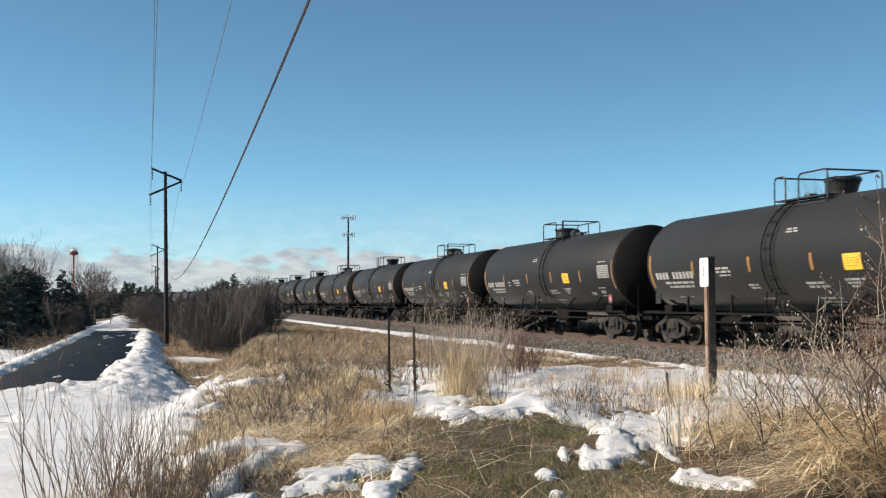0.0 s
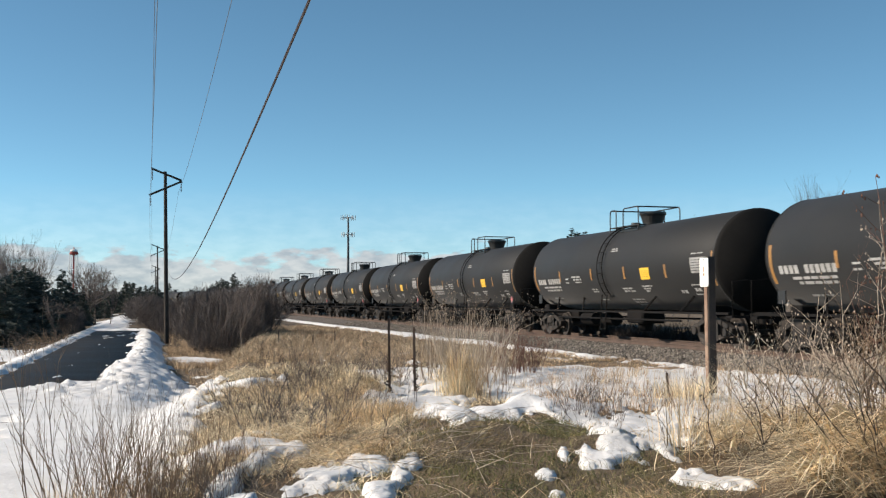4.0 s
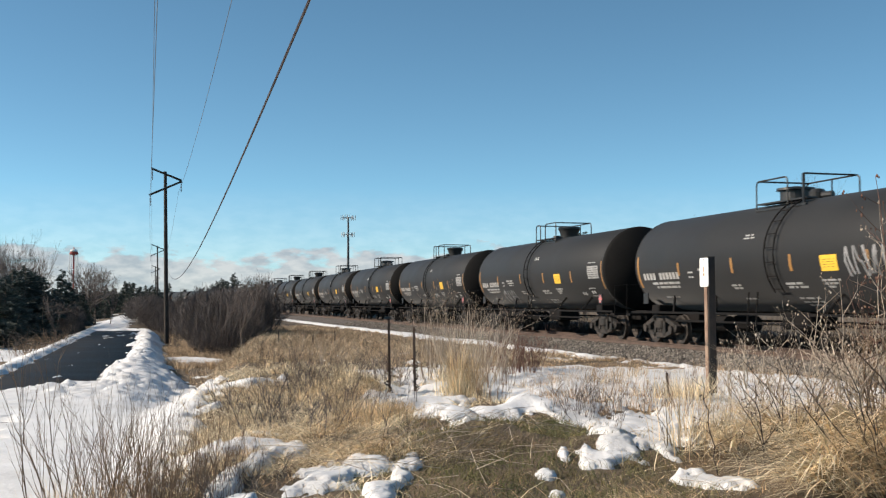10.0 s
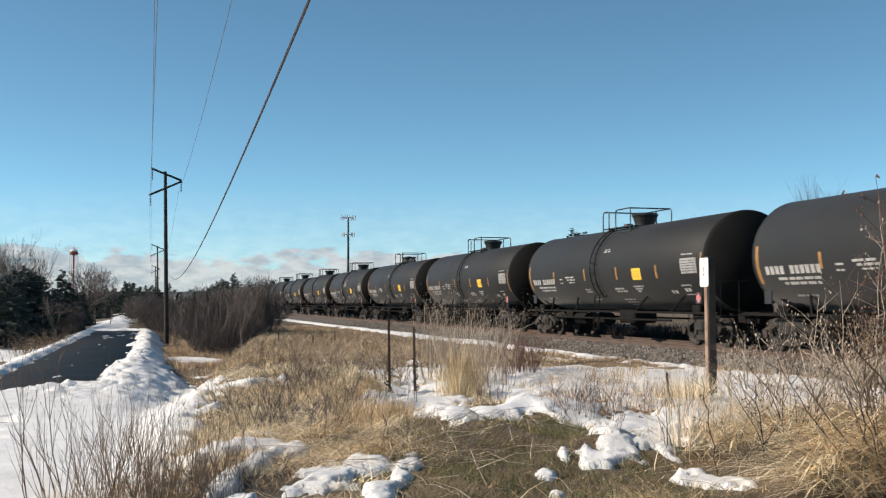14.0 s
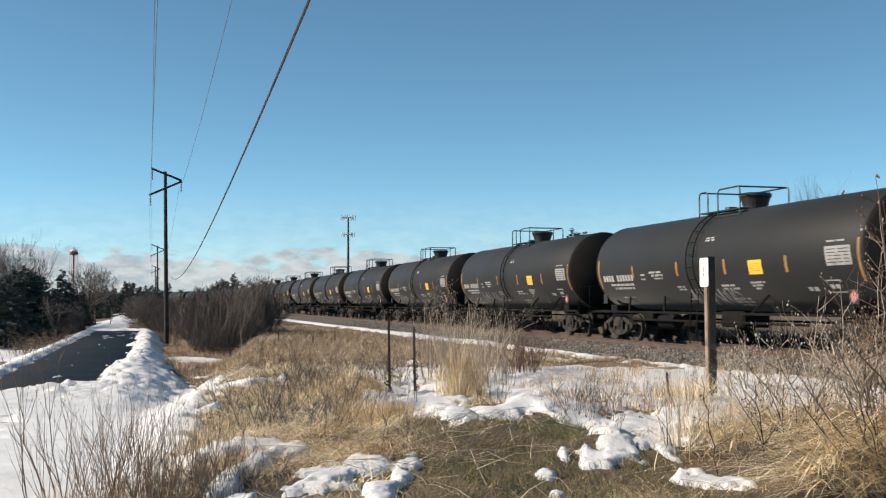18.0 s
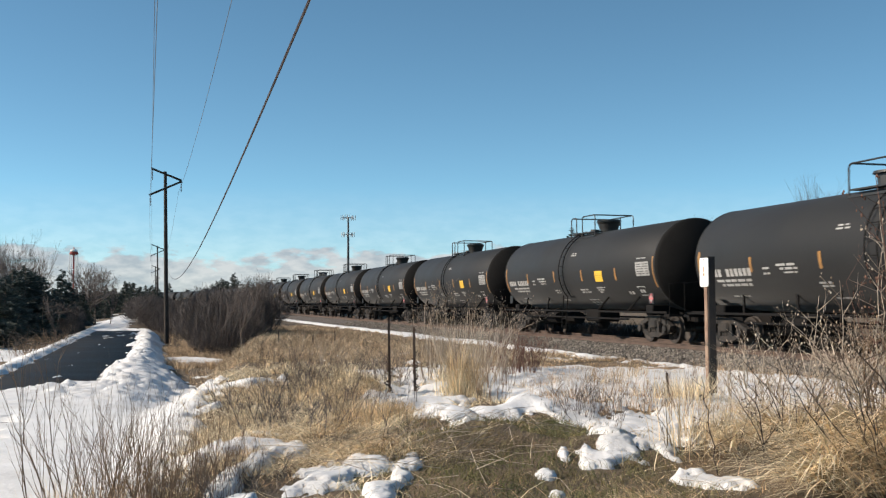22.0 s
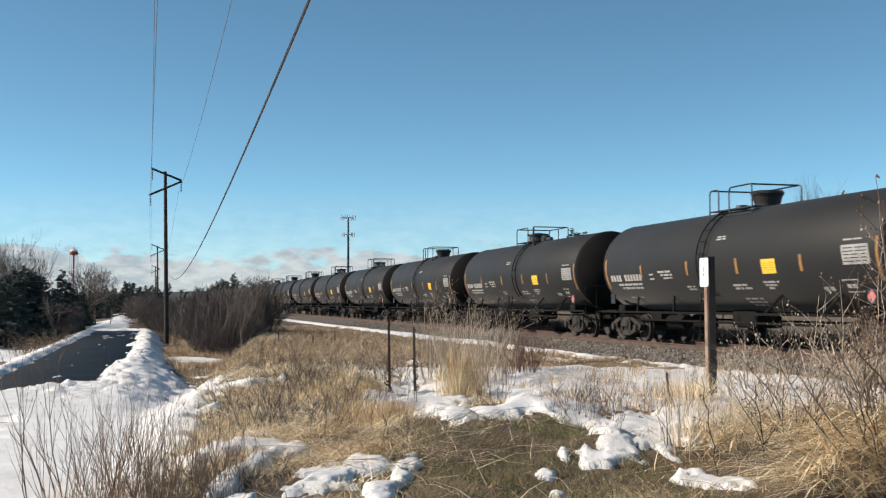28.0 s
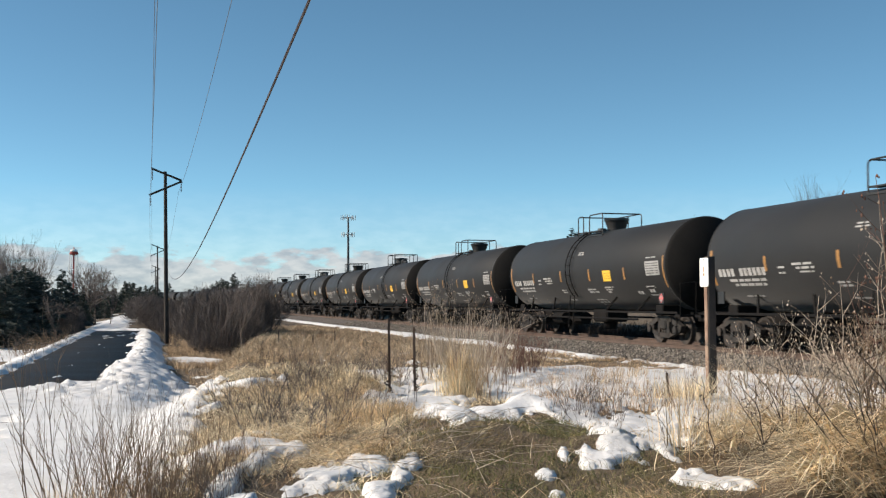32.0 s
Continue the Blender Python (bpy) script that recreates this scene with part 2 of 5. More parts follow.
def land(x, y, detail=True):
    """Height of the ground (arrays)."""
    x, y = np.asarray(x, float), np.asarray(y, float)
    n, s = across(x, y)
    edge = crest(s)
    z = -0.9 * (1 - ramp(edge - 1.7 - 1.5 * (1 - ramp(16, 24, s)), edge, n))
    road = ramp(-6, -4.2, n) * (1 - ramp(-0.7, 1.0, n))
    z = z + (-0.42 - z) * road
    z = z - 0.25 * ramp(12.3, 14.2, n) + 0.7 * ramp(20.2, 23, n) * (1 - ramp(34, 50, n)) * (1 - ramp(140, 180, s))
    if detail:
        near = np.clip(1 - (x * x + y * y) / 90.0 ** 2, 0, 1)
        calm = (1 - 0.9 * road) * (1 - 0.7 * ramp(12.5, 14, n)) * (1 - 0.5 * ramp(20, 26, s))
        z = z + 0.26 * np.exp(-(((x - 0.7) / 1.3) ** 2 + ((y - 11.6) / 2.2) ** 2)) + 0.35 * np.exp(-(((x - 5.0) / 1.8) ** 2 + ((y - 10.5) / 2.5) ** 2))
        tufty = 0.10 + 0.24 * ramp(9.5, 12, y) * (1 - ramp(26, 34, y)) * (1 - ramp(1.6, 2.6, x)) * ramp(.8, 2.0, n)
        z = z + calm * near * (0.26 * rough_noise(x / 2.3, y / 2.3, 3, 2) + tufty * rough_noise(x / 0.6, y / 0.8, 9, 2))
    return z


def land_at(x, y):
    return float(land(np.array([x]), np.array([y]))[0])


# snow: lobes (x, y, half width, half depth, thickness) that run together
SNOW_MID = [(-1.8, 24.3, .76, 1.5, .1), (-.8, 23.0, .84, 2.3, .1), (-.87, 17.8, .42, 1.5, .14), (-.24, 19.0, .6, 1.4, .12), (2.04, 22.3, 1.0, 4, .14),
            (3.2, 20.7, 1.2, 3.5, .14), (4.6, 19.9, 1.25, 4.3, .14), (6.0, 19.5, 1.0, 3.2, .12), (8.2, 22, .9, 4, .1), (2.0, 16.3, .6, 1.2, .12)]
SNOW_MID += [(5.2, 22.6, 4.3, 3.6, .12), (3.0, 24.5, 2.6, 2.6, .1), (.2, 25.5, 1.3, 1.2, .1)]
SNOW_NEAR = [(.05, 14.4, .4, .8, .16), (.6, 15.0, .5, .9, .16), (1.35, 15.6, .42, .8, .14), (1.75, 15.0, .35, .6, .12), (1.80, 11.8, .24, .6, .16), (.25, 13.7, .16, .5, .14), (.05, 13.5, .1, .4, .12),
             (2.25, 12.5, .40, .9, .18), (2.65, 12.6, .3, .9, .22), (2.55, 13.8, .5, .8, .16), (1.17, 10.6, .05, .12, .1), (.92, 9.75, .09, .13, .1), (.94, 9.05, .07, .12, .1)]
SNOW_MID += [(.9, 20.8, .6, 1.6, .12), (1.4, 19.4, .6, 1.2, .12), (-.85, 16.6, .45, .8, .14), (-.4, 17.0, .5, .8, .14), (-.05, 17.6, .4, .7, .14), (3.6, 17.2, 1.0, 1.4, .12), (4.6, 16.6, 1.2, 1.6, .12), (5.8, 16.8, 1.2, 1.8, .12), (7.0, 18.0, 1.3, 2.5, .12), (2.9, 18.6, .9, 1.5, .12)]
SNOW_NEAR += [(.2, 12.9, .2, .55, .16), (.3, 13.4, .28, .6, .16), (2.75, 14.6, .6, 1.0, .14), (3.35, 15.0, .6, .9, .14)]
SNOW_NEAR += [(1.5, 10.5, .15, .35, .16), (1.72, 10.9, .25, .6, .12), (2.15, 11.3, .28, .6, .12), (2.3, 9.6, .40, .34, .14)]
SNOW_LEFT = [(-.93, 9.8, .38, .6, .13), (-.72, 10.2, .26, .4, .13), (-1.15, 9.4, .28, .4, .12), (-.52, 9.25, .17, .55, .15), (-.40, 9.8, .12, .5, .14), (-.28, 10.4, .09, .4, .12),
             (-2.15, 11.05, .45, .28, .3), (-1.85, 11.25, .32, .24, .28), (-1.9, 9.85, .16, .4, .26), (-1.72, 10.4, .14, .45, .26), (-1.48, 11.1, .13, .45, .24), (-1.8, 9.0, .3, .16, .2), (-2.05, 12.15, .2, .2, .16),
             (-11.3, 47.4, .7, 2.0, .16), (-10.4, 46.4, .8, 2.4, .16), (-9.5, 46.0, .75, 2.1, .14), (-8.7, 45.4, .6, 1.3, .12), (-8.0, 36.6, .3, .4, .1), (-4.4, 20.1, .9, .8, .24), (-3.8, 20.9, .6, .6, .24)]


def bank_of_snow(n, s, wob):
    """The ploughed bank right of the path, which widens towards the camera, the strip on its left, and the snowed-up path beyond."""
    lo = np.interp(s, [0, 19, 21, 23, 25.3, 26.5, 27.5, 38, 42, 80, 83, 92, 139, 250, 330], [-2.4, -2.6, -3.2, -3.9, -3.5, -2.4, -1.35, -1.0, -.75, -.75, -5.6, -5.6, -7.4, -9.8, -11.5])
    hi = np.interp(s, [8, 11, 14, 19, 26, 33, 42, 80, 84, 92, 139, 250, 330], [-.2, .2, .55, .95, 1.45, .85, .5, .35, -2.0, -2.3, -2.9, -5.0, -6.5])
    tall = np.interp(s, [10, 22, 28, 45, 79, 84], [.12, .14, .18, .22, .2, .12])
    edge = np.minimum(n - lo, hi - n) + wob * 1.3
    right = tall * np.clip(edge / np.where(s < 24, .35, .45), -1, 1)
    left = 0.14 * np.clip((.30 - np.abs(n + 4.3) + .8 * wob) / .2, -1, 1)
    line = 0.13 * np.clip((.85 - np.abs(s - 81.4) + wob) / .4, -1, 1)          # ploughed up across the path's end
    right = np.maximum(right, np.where((n > -6.2) & (n < -.2), line, -.06))
    return np.maximum(right, np.where((s > 24) & (s < 83), left, -.06))


def snow_depth(x, y):
    """Depth of the snow, below 0 where there is none (arrays)."""
    x, y = np.asarray(x, float), np.asarray(y, float)
    n, s = across(x, y)
    wob = 0.50 * rough_noise(x / 0.9, y / 1.2, 21, 3) + 0.62 * rough_noise(x / 0.26, y / 0.4, 31, 3) + 0.40 * rough_noise(x / 0.10, y / 0.17, 35, 2)
    best = np.full(x.shape, -0.06)
    for cx, cy, rx, ry, deep in SNOW_MID + SNOW_NEAR + SNOW_LEFT:
        r = np.sqrt(((x - cx) / rx) ** 2 + ((y - cy) / ry) ** 2)
        best = np.maximum(best, .42 * deep * np.minimum((1.05 - r + wob * np.clip(0.9 / rx, 0.8, 2.4)) * 4.5, 1.0))
    strip = np.where((s > 15) & (s < 105), 0.10 * np.minimum((1.02 - np.abs(n - toe(s) + .65) / np.interp(s, [35, 70], [.75, .38]) + 3.0 * wob) * 2, 1), -0.06)
    best = np.maximum(best, strip)
    best = np.maximum(best, np.where(s < 330, bank_of_snow(n, s, wob), -.06))
    streak = np.where((n > -3.8) & (n < -1) & (s > 22) & (s < 82), .022 * np.minimum((rough_noise(x / .45, y / 1.6, 77, 3) - .04 - .18 * (s < 62)) * 9, 1), -.06)
    best = np.maximum(best, streak)
    verge = np.where((n < -4.8) & (n > -16) & (s > 30) & (s < 90), .06 * np.minimum((rough_noise(x / 1.6, y / 4.0, 79, 2) + .10) * 10, 1), -.06)
    best = np.maximum(best, verge)
    crumbs = np.where((n > 4.5) & (n < 12) & (y > 16.5) & (y < 34), .05 * np.minimum((rough_noise(x / .8, y / 1.6, 91, 3) - .2) * 14, 1), -.06)
    best = np.maximum(best, crumbs)
    lumps = 0.05 * rough_noise(x / 0.5, y / 0.5, 41, 3) + 0.045 * rough_noise(x / 0.16, y / 0.16, 47, 3)
    bank = ramp(-4, -1.4, n) * (1 - ramp(0.8, 2.0, n)) * ramp(20, 26, s)
    chunks = 0.22 * np.maximum(rough_noise(x / 0.30, y / 0.30, 53, 3), 0) + 0.13 * rough_noise(x / 0.13, y / 0.13, 59, 3)
    ridge = 0.15 * rough_noise(x / 0.7, y / 1.3, 57, 3) * ramp(38, 46, s) * (s < 84)
    broken = (1 - bank) * (y < 14) * (0.02 * np.abs(rough_noise(x / 0.30, y / 0.45, 63, 3)) + 0.014 * rough_noise(x / 0.10, y / 0.12, 67, 2))
    return best + np.where(best > 0.015, lumps * (0.8 - .55 * (y < 13) * (1 - bank) + bank) + bank * (chunks + ridge) + broken, 0)


# ---------- ground, snow, road ----------
def spaced(points):
    out = []
    for a, b, step in points:
        out += list(np.arange(a, b, step))
    return np.array(out)


def sheet(name, xs, ys, height, mat, keep=None):
    gx, gy = np.meshgrid(xs, ys)
    gzz = height(gx.ravel(), gy.ravel())
    verts = np.column_stack([gx.ravel(), gy.ravel(), gzz])
    w, h = len(xs), len(ys)
    i = (np.arange(h - 1)[:, None] * w + np.arange(w - 1)[None, :]).ravel()
    faces = np.column_stack([i, i + 1, i + w + 1, i + w])
    if keep is not None:
        k = keep(verts)
        faces = faces[k[faces].any(axis=1)]
        used = np.unique(faces)
        back = np.zeros(len(verts), int)
        back[used] = np.arange(len(used))
        verts, faces = verts[used], back[faces]
    return raw(name, verts, faces, mat, smooth=True)


gx_lines = spaced([(-4000, -400, 400), (-400, -100, 50), (-100, -30, 3), (-30, -12, 0.5), (-12, 12, 0.16), (12, 30, 0.8), (30, 100, 5), (100, 400, 50), (400, 4001, 400)])
gy_lines = spaced([(-600, -60, 60), (-60, 4, 4), (4, 30, 0.16), (30, 60, 0.5), (60, 130, 2), (130, 400, 15), (400, 4401, 250)])
tagged(sheet("ground", gx_lines, gy_lines, land, M["ground"]), "flat winter ground with matted dead grass and bare earth", kind="structure")
snow_top = lambda x, y: land(x, y) + np.maximum(snow_depth(x, y), -0.08)
has_snow = lambda v: snow_depth(v[:, 0], v[:, 1]) > -0.03
snow_near = sheet("snow", spaced([(-9.5, -2.6, 0.085), (-2.6, 3.6, 0.05), (3.6, 13, 0.085)]), spaced([(7, 14.5, 0.05), (14.5, 27, 0.085)]), snow_top, M["snow"], has_snow)
tagged(snow_near, "patches of old melting snow between dry grass", kind="structure")
snow_by = sheet("snow", spaced([(-9.5, 6, 0.12)]), spaced([(-12, 7.2, 0.12)]), snow_top, M["snow"], has_snow)
tagged(snow_by, "old snow heaped along the edge of the path", kind="structure")
snow_far = sheet("snow", spaced([(-90, -26, 1.0), (-26, -15, .2), (-15, -5, 0.11), (-5, 13, .2)]), spaced([(26.9, 46, 0.12), (46, 70, .25), (70, 90, .5), (90, 330, 2.0)]), snow_top, M["snow"], has_snow)
tagged(snow_far, "snow banks beside the cleared path and strips by the track", kind="structure")


def ribbon(name, sections, stations, mat, follow, smooth=True):
    """A strip swept along a line: sections are (across, height)."""
    verts, faces, w = [], [], len(sections)
    for s in stations:
        for n, z in sections:
            verts.append(follow(n, s, z))
    for i in range(len(stations) - 1):
        for j in range(w - 1):
            a = i * w + j
            faces.append((a, a + 1, a + w + 1, a + w))
    return raw(name, verts, faces, mat, smooth=smooth)


def by_track(n, s, z):
    x, y, h = track_point(s)
    a = math.radians(h)
    return x + math.cos(a) * n, y + math.sin(a) * n, z


def by_road(n, s, z):
    x, y = at(n, s)
    return x, y, z


road = ribbon("road", [(-3.95, -0.5), (-3.9, -0.392), (-2.4, -0.375), (-0.5, -0.392), (-0.45, -0.5)], list(np.arange(-20, 83, 1.0)), M["asphalt"], by_road)
tagged(road, "narrow wet asphalt path cleared of snow", kind="structure")


def ballast_section(s):
    a = float(toe(s)) - TRACK
    return [(a - .2, -0.34), (a + .25, -0.13), (.5 * a - .95, -0.02), (-1.35, .135), (1.3, .135), (1.75, .03), (2.5, -0.25), (2.9, -0.4)]


stations = list(np.arange(-40, 120, 0.5)) + list(np.arange(120, 460, 4.0))
bverts, bfaces, bw = [], [], 8
for s in stations:
    for n, z in ballast_section(s):
        bverts.append(by_track(n + random.uniform(-.07, .07), s, z + random.uniform(-.03, .03)))
for i in range(len(stations) - 1):
    bfaces += [(i * bw + j, i * bw + j + 1, i * bw + j + 1 + bw, i * bw + j + bw) for j in range(bw - 1)]
tagged(raw("ballast", bverts, bfaces, M["ballast"], smooth=True), "bed of crushed grey-brown stone under the rails", kind="structure")


def scatter_stones(count):
    verts, faces = [], []
    base = np.array([(1, 0, -.3), (-.5, .87, -.3), (-.5, -.87, -.3), (0.1, 0.2, .8), (.4, .7, .3)])
    tri = [(0, 1, 4), (1, 3, 4), (0, 4, 3), (1, 2, 3), (2, 0, 3)]
    for k in range(count):
        s = 8 + 75 * random.random() ** 1.5
        a = float(toe(s)) - TRACK
        n = a + (-1.28 - a) * random.random()
        z = np.interp(n, [a - .2, a + .25, .5 * a - .95, -1.35, 0], [-0.34, -0.13, -0.02, .135, .135])
        x, y, _ = by_track(n, s, 0)
        r = random.uniform(.03, .072)
        a = random.uniform(0, 6.28)
        rot = np.array([[math.cos(a), -math.sin(a), 0], [math.sin(a), math.cos(a), 0], [0, 0, 1]])
        v = (base * r * np.array([random.uniform(.7, 1.3), random.uniform(.7, 1.3), random.uniform(.6, 1.2)])) @ rot.T + (x, y, z + .01)
        o = len(verts)
        verts += v.tolist()
        faces += [tuple(o + i for i in t) for t in tri]
    return tagged(raw("ballast_stones", verts, faces, M["stone"]), "loose crushed stones on the shoulder of the track", "gravel", kind="stuff")


scatter_stones(32000)

# rails and sleepers
profile = [(-.075, -.17), (-.07, -.155), (-.012, -.13), (-.012, -.045), (-.037, -.035), (-.037, -.004), (-.03, 0), (.03, 0), (.037, -.004), (.037, -.035), (.012, -.045), (.012, -.13), (.07, -.155), (.075, -.17)]
for side in (-.7535, .7535):
    r = ribbon("rail", [(side + n, RAIL + z) for n, z in profile], list(np.arange(-40, 185, 9.0)) + list(np.arange(185, 460, 6.0)), M["steel_rail"], by_track, smooth=False)
    tagged(r, "rust-brown steel running rail", "rail", kind="structure")


# ---------- tank cars ----------
CAR, TANK_Z, TANK_R = 18.0, 2.70, 1.50


def on_tank(y, z, lift=0.006):
    """A point of the shell's near side at the height z."""
    dz = z - TANK_Z
    return (-math.sqrt(max(0, TANK_R ** 2 - dz * dz)) - lift, y, z)


def decal(bm, y0, y1, z0, z1, steps=3, lean=0.0):
    """A painted patch that follows the shell."""
    rows = []
    for k in range(steps + 1):
        z = z0 + (z1 - z0) * k / steps
        dz = z - TANK_Z
        c = math.sqrt(max(0, TANK_R ** 2 - dz * dz)) / TANK_R
        p = on_tank(0, z, 0)
        q = (p[0] - 0.006 * c, z + 0.006 * dz / TANK_R)
        sh = lean * k / steps
        rows.append((bm.verts.new((q[0], y0 + sh, q[1])), bm.verts.new((q[0], y1 + sh, q[1]))))
    for a, b in zip(rows, rows[1:]):
        bm.faces.new((a[0], b[0], b[1], a[1]))


def lines_of_bars(bm, y0, y1, z, high, gaps, seed):
    """A line of writing that cannot be read: bars of its size, from y1 (its start) down to y0."""
    r = random.Random(seed)
    y = y1
    while y > y0 + 0.08:
        w = r.uniform(*gaps)
        decal(bm, max(y0, y - w), y, z, z + high, 1)
        y -= w + r.uniform(.04, .09)


def make_car(kind):
    car = empty("tank_car")
    tagged(car, "black railway tank car with yellow panel and railed top hatch" if kind else "black railway tank car with small hatch box and top railing", "tank car", "cars of the train")
    lay = Matrix.Translation((0, 0, TANK_Z)) @ Matrix.Rotation(radians(-90), 4, "X")
    L = 7.62
    prof = []
    crown, knuckle = 2.2, .18                     # dished heads: a shallow crown and a tight knuckle
    turn = math.asin((TANK_R - knuckle) / (crown - knuckle))
    deep = crown - (crown - knuckle) * math.cos(turn)
    for k in range(6):
        a = turn * k / 5
        prof.append((max(0.02, crown * math.sin(a)), -L - deep + crown * (1 - math.cos(a))))
    for k in range(1, 6):
        a = turn + (math.pi / 2 - turn) * k / 5
        prof.append((TANK_R - knuckle + knuckle * math.sin(a), -L - knuckle * math.cos(a)))
    bm = bmesh.new()
    lathe(bm, [(TANK_R - .004, -L - .002), (TANK_R, -L + .004), (TANK_R, -2.6), (TANK_R, 2.6), (TANK_R, L - .004), (TANK_R - .004, L + .002)], 64, lay)
    shell = part("tank_shell", bm, M["tank_black"], car, "faded matt black steel barrel", smooth=True)
    # both heads take the black that is darkened to stand for shade
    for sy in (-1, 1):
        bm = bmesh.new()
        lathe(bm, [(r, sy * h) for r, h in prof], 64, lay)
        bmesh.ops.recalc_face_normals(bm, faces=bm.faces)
        part("tank_head", bm, M["shaded_head"], car, "black dished tank head, coloured darker for its shade", smooth=True)
    # weld bands and the belt under the ladder
    for y in (-7.60, 7.60):
        bm = bmesh.new()
        lathe(bm, [(TANK_R, y - .03), (TANK_R + .008, y - .02), (TANK_R + .008, y + .02), (TANK_R, y + .03)], 64, lay)
        part("weld_seam", bm, M["tank_black"], shell, smooth=True)
    # ladder over the near side, curved with the shell
    step0 = .22 if kind else -.82
    step1 = step0 + .44
    for y in (step0, step1):
        pts = []
        for k in range(15):
            a = radians(-38 + 104 * k / 14)
            pts.append((-(TANK_R + .09) * math.cos(a), y, TANK_Z + (TANK_R + .09) * math.sin(a)))
        part("ladder_rail", pipe(bmesh.new(), pts, .022, 5), M["underframe"], car)
    for k in range(8):
        a = radians(-34 + 13.5 * k)
        x, z = -(TANK_R + .09) * math.cos(a), TANK_Z + (TANK_R + .09) * math.sin(a)
        part("ladder_rung", rod(bmesh.new(), (x, step0, z), (x, step1, z), .014, seg=5), M["underframe"], car)
    # top platform with railing
    bm = bmesh.new()
    for x in (-.62, .62):
        box(bm, (x, .06, 4.17), (.30, 2.36, .04))
        box(bm, (1.29 * x, .06, 4.0), (.05, 2.42, .06))
    part("platform", bm, M["rail_black"], car, "grating walkway round the hatch")
    y0, y1, w, top = -1.14, 1.25, .79, 4.80
    foot = TANK_Z + math.sqrt(TANK_R ** 2 - w * w) - .02
    # bent hoops; the near side leaves a gap where the ladder comes up
    for x, ya, yb in ((-w, y0, .12), (-w, .72, y1), (w, y0, y1)) if kind else ((-w, -.28, y1), (w, y0, y1)):
        bend = .13
        arc = [(bend * (1 - math.cos(q)), bend * (1 - math.sin(q))) for q in (0, math.pi / 6, math.pi / 3, math.pi / 2)]
        pts = [(x, ya, foot)] + [(x, ya + u, top - v) for u, v in arc] + [(x, yb - u, top - v) for u, v in arc[::-1]] + [(x, yb, foot)]
        part("railing", pipe(bmesh.new(), pts, .024), M["rail_black"], car)
    for x, y in ((w, .06),) if kind else ((w, .06), (-w, y0 + .12)):
        part("railing_post", rod(bmesh.new(), (x, y, foot), (x, y, top), .022 if x > 0 else .04, seg=6), M["rail_black"], car)
    for y in (y0 + .12, y1 - .12):
        bm = rod(bmesh.new(), (-w, y, top), (w, y, top), .024, seg=6)
        part("railing", bm, M["rail_black"], car)
    if kind:
        bm = bmesh.new()
        lathe(bm, [(.34, 4.15), (.36, 4.28), (.42, 4.48), (.47, 4.56), (.47, 4.62), (.40, 4.65), (.05, 4.67)], 24, Matrix.Translation((0, -.64, 0)))
        hatch = part("hatch", bm, M["rail_black"], car, "flared black manway housing", smooth=False)
        bm = rod(bmesh.new(), (.0, .75, 4.15), (0, .75, 4.36), .2, .17, 14)
        part("valve_housing", bm, M["rail_black"], car)
        for k in range(4):
            a = k * math.pi / 2 + .6
            bm = rod(bmesh.new(), (.43 * math.cos(a), -.64 + .43 * math.sin(a), 4.5), (.43 * math.cos(a), -.64 + .43 * math.sin(a), 4.66), .022, seg=5)
            part("hatch_bolt", bm, M["rail_black"], hatch)
    else:
        bm = bmesh.new()
        lathe(bm, [(.42, 4.15), (.42, 4.50), (.52, 4.52), (.51, 4.58), (.05, 4.64)], 20, Matrix.Translation((0, .55, 0)))
        hatch = part("hatch", bm, M["rail_black"], car, "round black hatch with lid")
        bm = rod(bmesh.new(), (-.2, .80, 4.56), (.2, .80, 4.56), .03, seg=6)
        part("hatch_hinge", bm, M["rail_black"], hatch)
        bm = bmesh.new()
        lathe(bm, [(.22, 4.15), (.24, 4.36), (.16, 4.46), (.04, 4.48)], 16, Matrix.Translation((0, -.45, 0)))
        part("valve_housing", bm, M["rail_black"], car)
        bm = rod(bmesh.new(), (-.05, -.75, 4.28), (.05, -1.05, 4.28), .09, seg=10)
        part("valve", bm, M["rail_black"], car)
    # markings of the near side
    bm = bmesh.new()
    decal(bm, -3.36, -2.69, 2.22, 2.60)
    panel = part("yellow_panel", bm, M["marking_yellow"], car, "yellow painted inspection panel")
    bm = bmesh.new()
    for k in range(4):
        lines_of_bars(bm, -3.26, -2.81, 2.49 - .06 * k, .012, (.05, .16), k)
    bmesh.ops.translate(bm, verts=bm.verts, vec=(-.004, 0, 0))
    tagged(part("writing", bm, M["ink"], panel), kind="stuff")
    for y, za, zb in ((4.62, 2.28, 2.68), (1.46, 2.28, 2.70), (-1.42, 2.26, 2.68), (-4.5, 2.24, 2.66)):
        bm = bmesh.new()
        decal(bm, y - .06, y + .06, za, zb)
        part("reflective_stripe", bm, M["marking_orange"], car, "faded orange reflective stripe")
    for y, half in ((7.43, .07), (-7.48, .045)):
        bm = bmesh.new()
        decal(bm, y - half, y + half, 1.95, 2.95, 6)
        part("reflective_stripe", bm, M["marking_orange"], car, "faded orange reflective stripe")
    r = random.Random(3)
    y = 7.1
    bm = bmesh.new()
    for k in range(11):                      # the car's mark: one plain bar a letter
        if k == 4:
            part("lettering", bm, M["marking_white"], car)
            bm = bmesh.new()
        else:
            decal(bm, y - .165, y, 2.19, 2.40, 1)
        y -= .225
    part("lettering", bm, M["marking_white"], car)
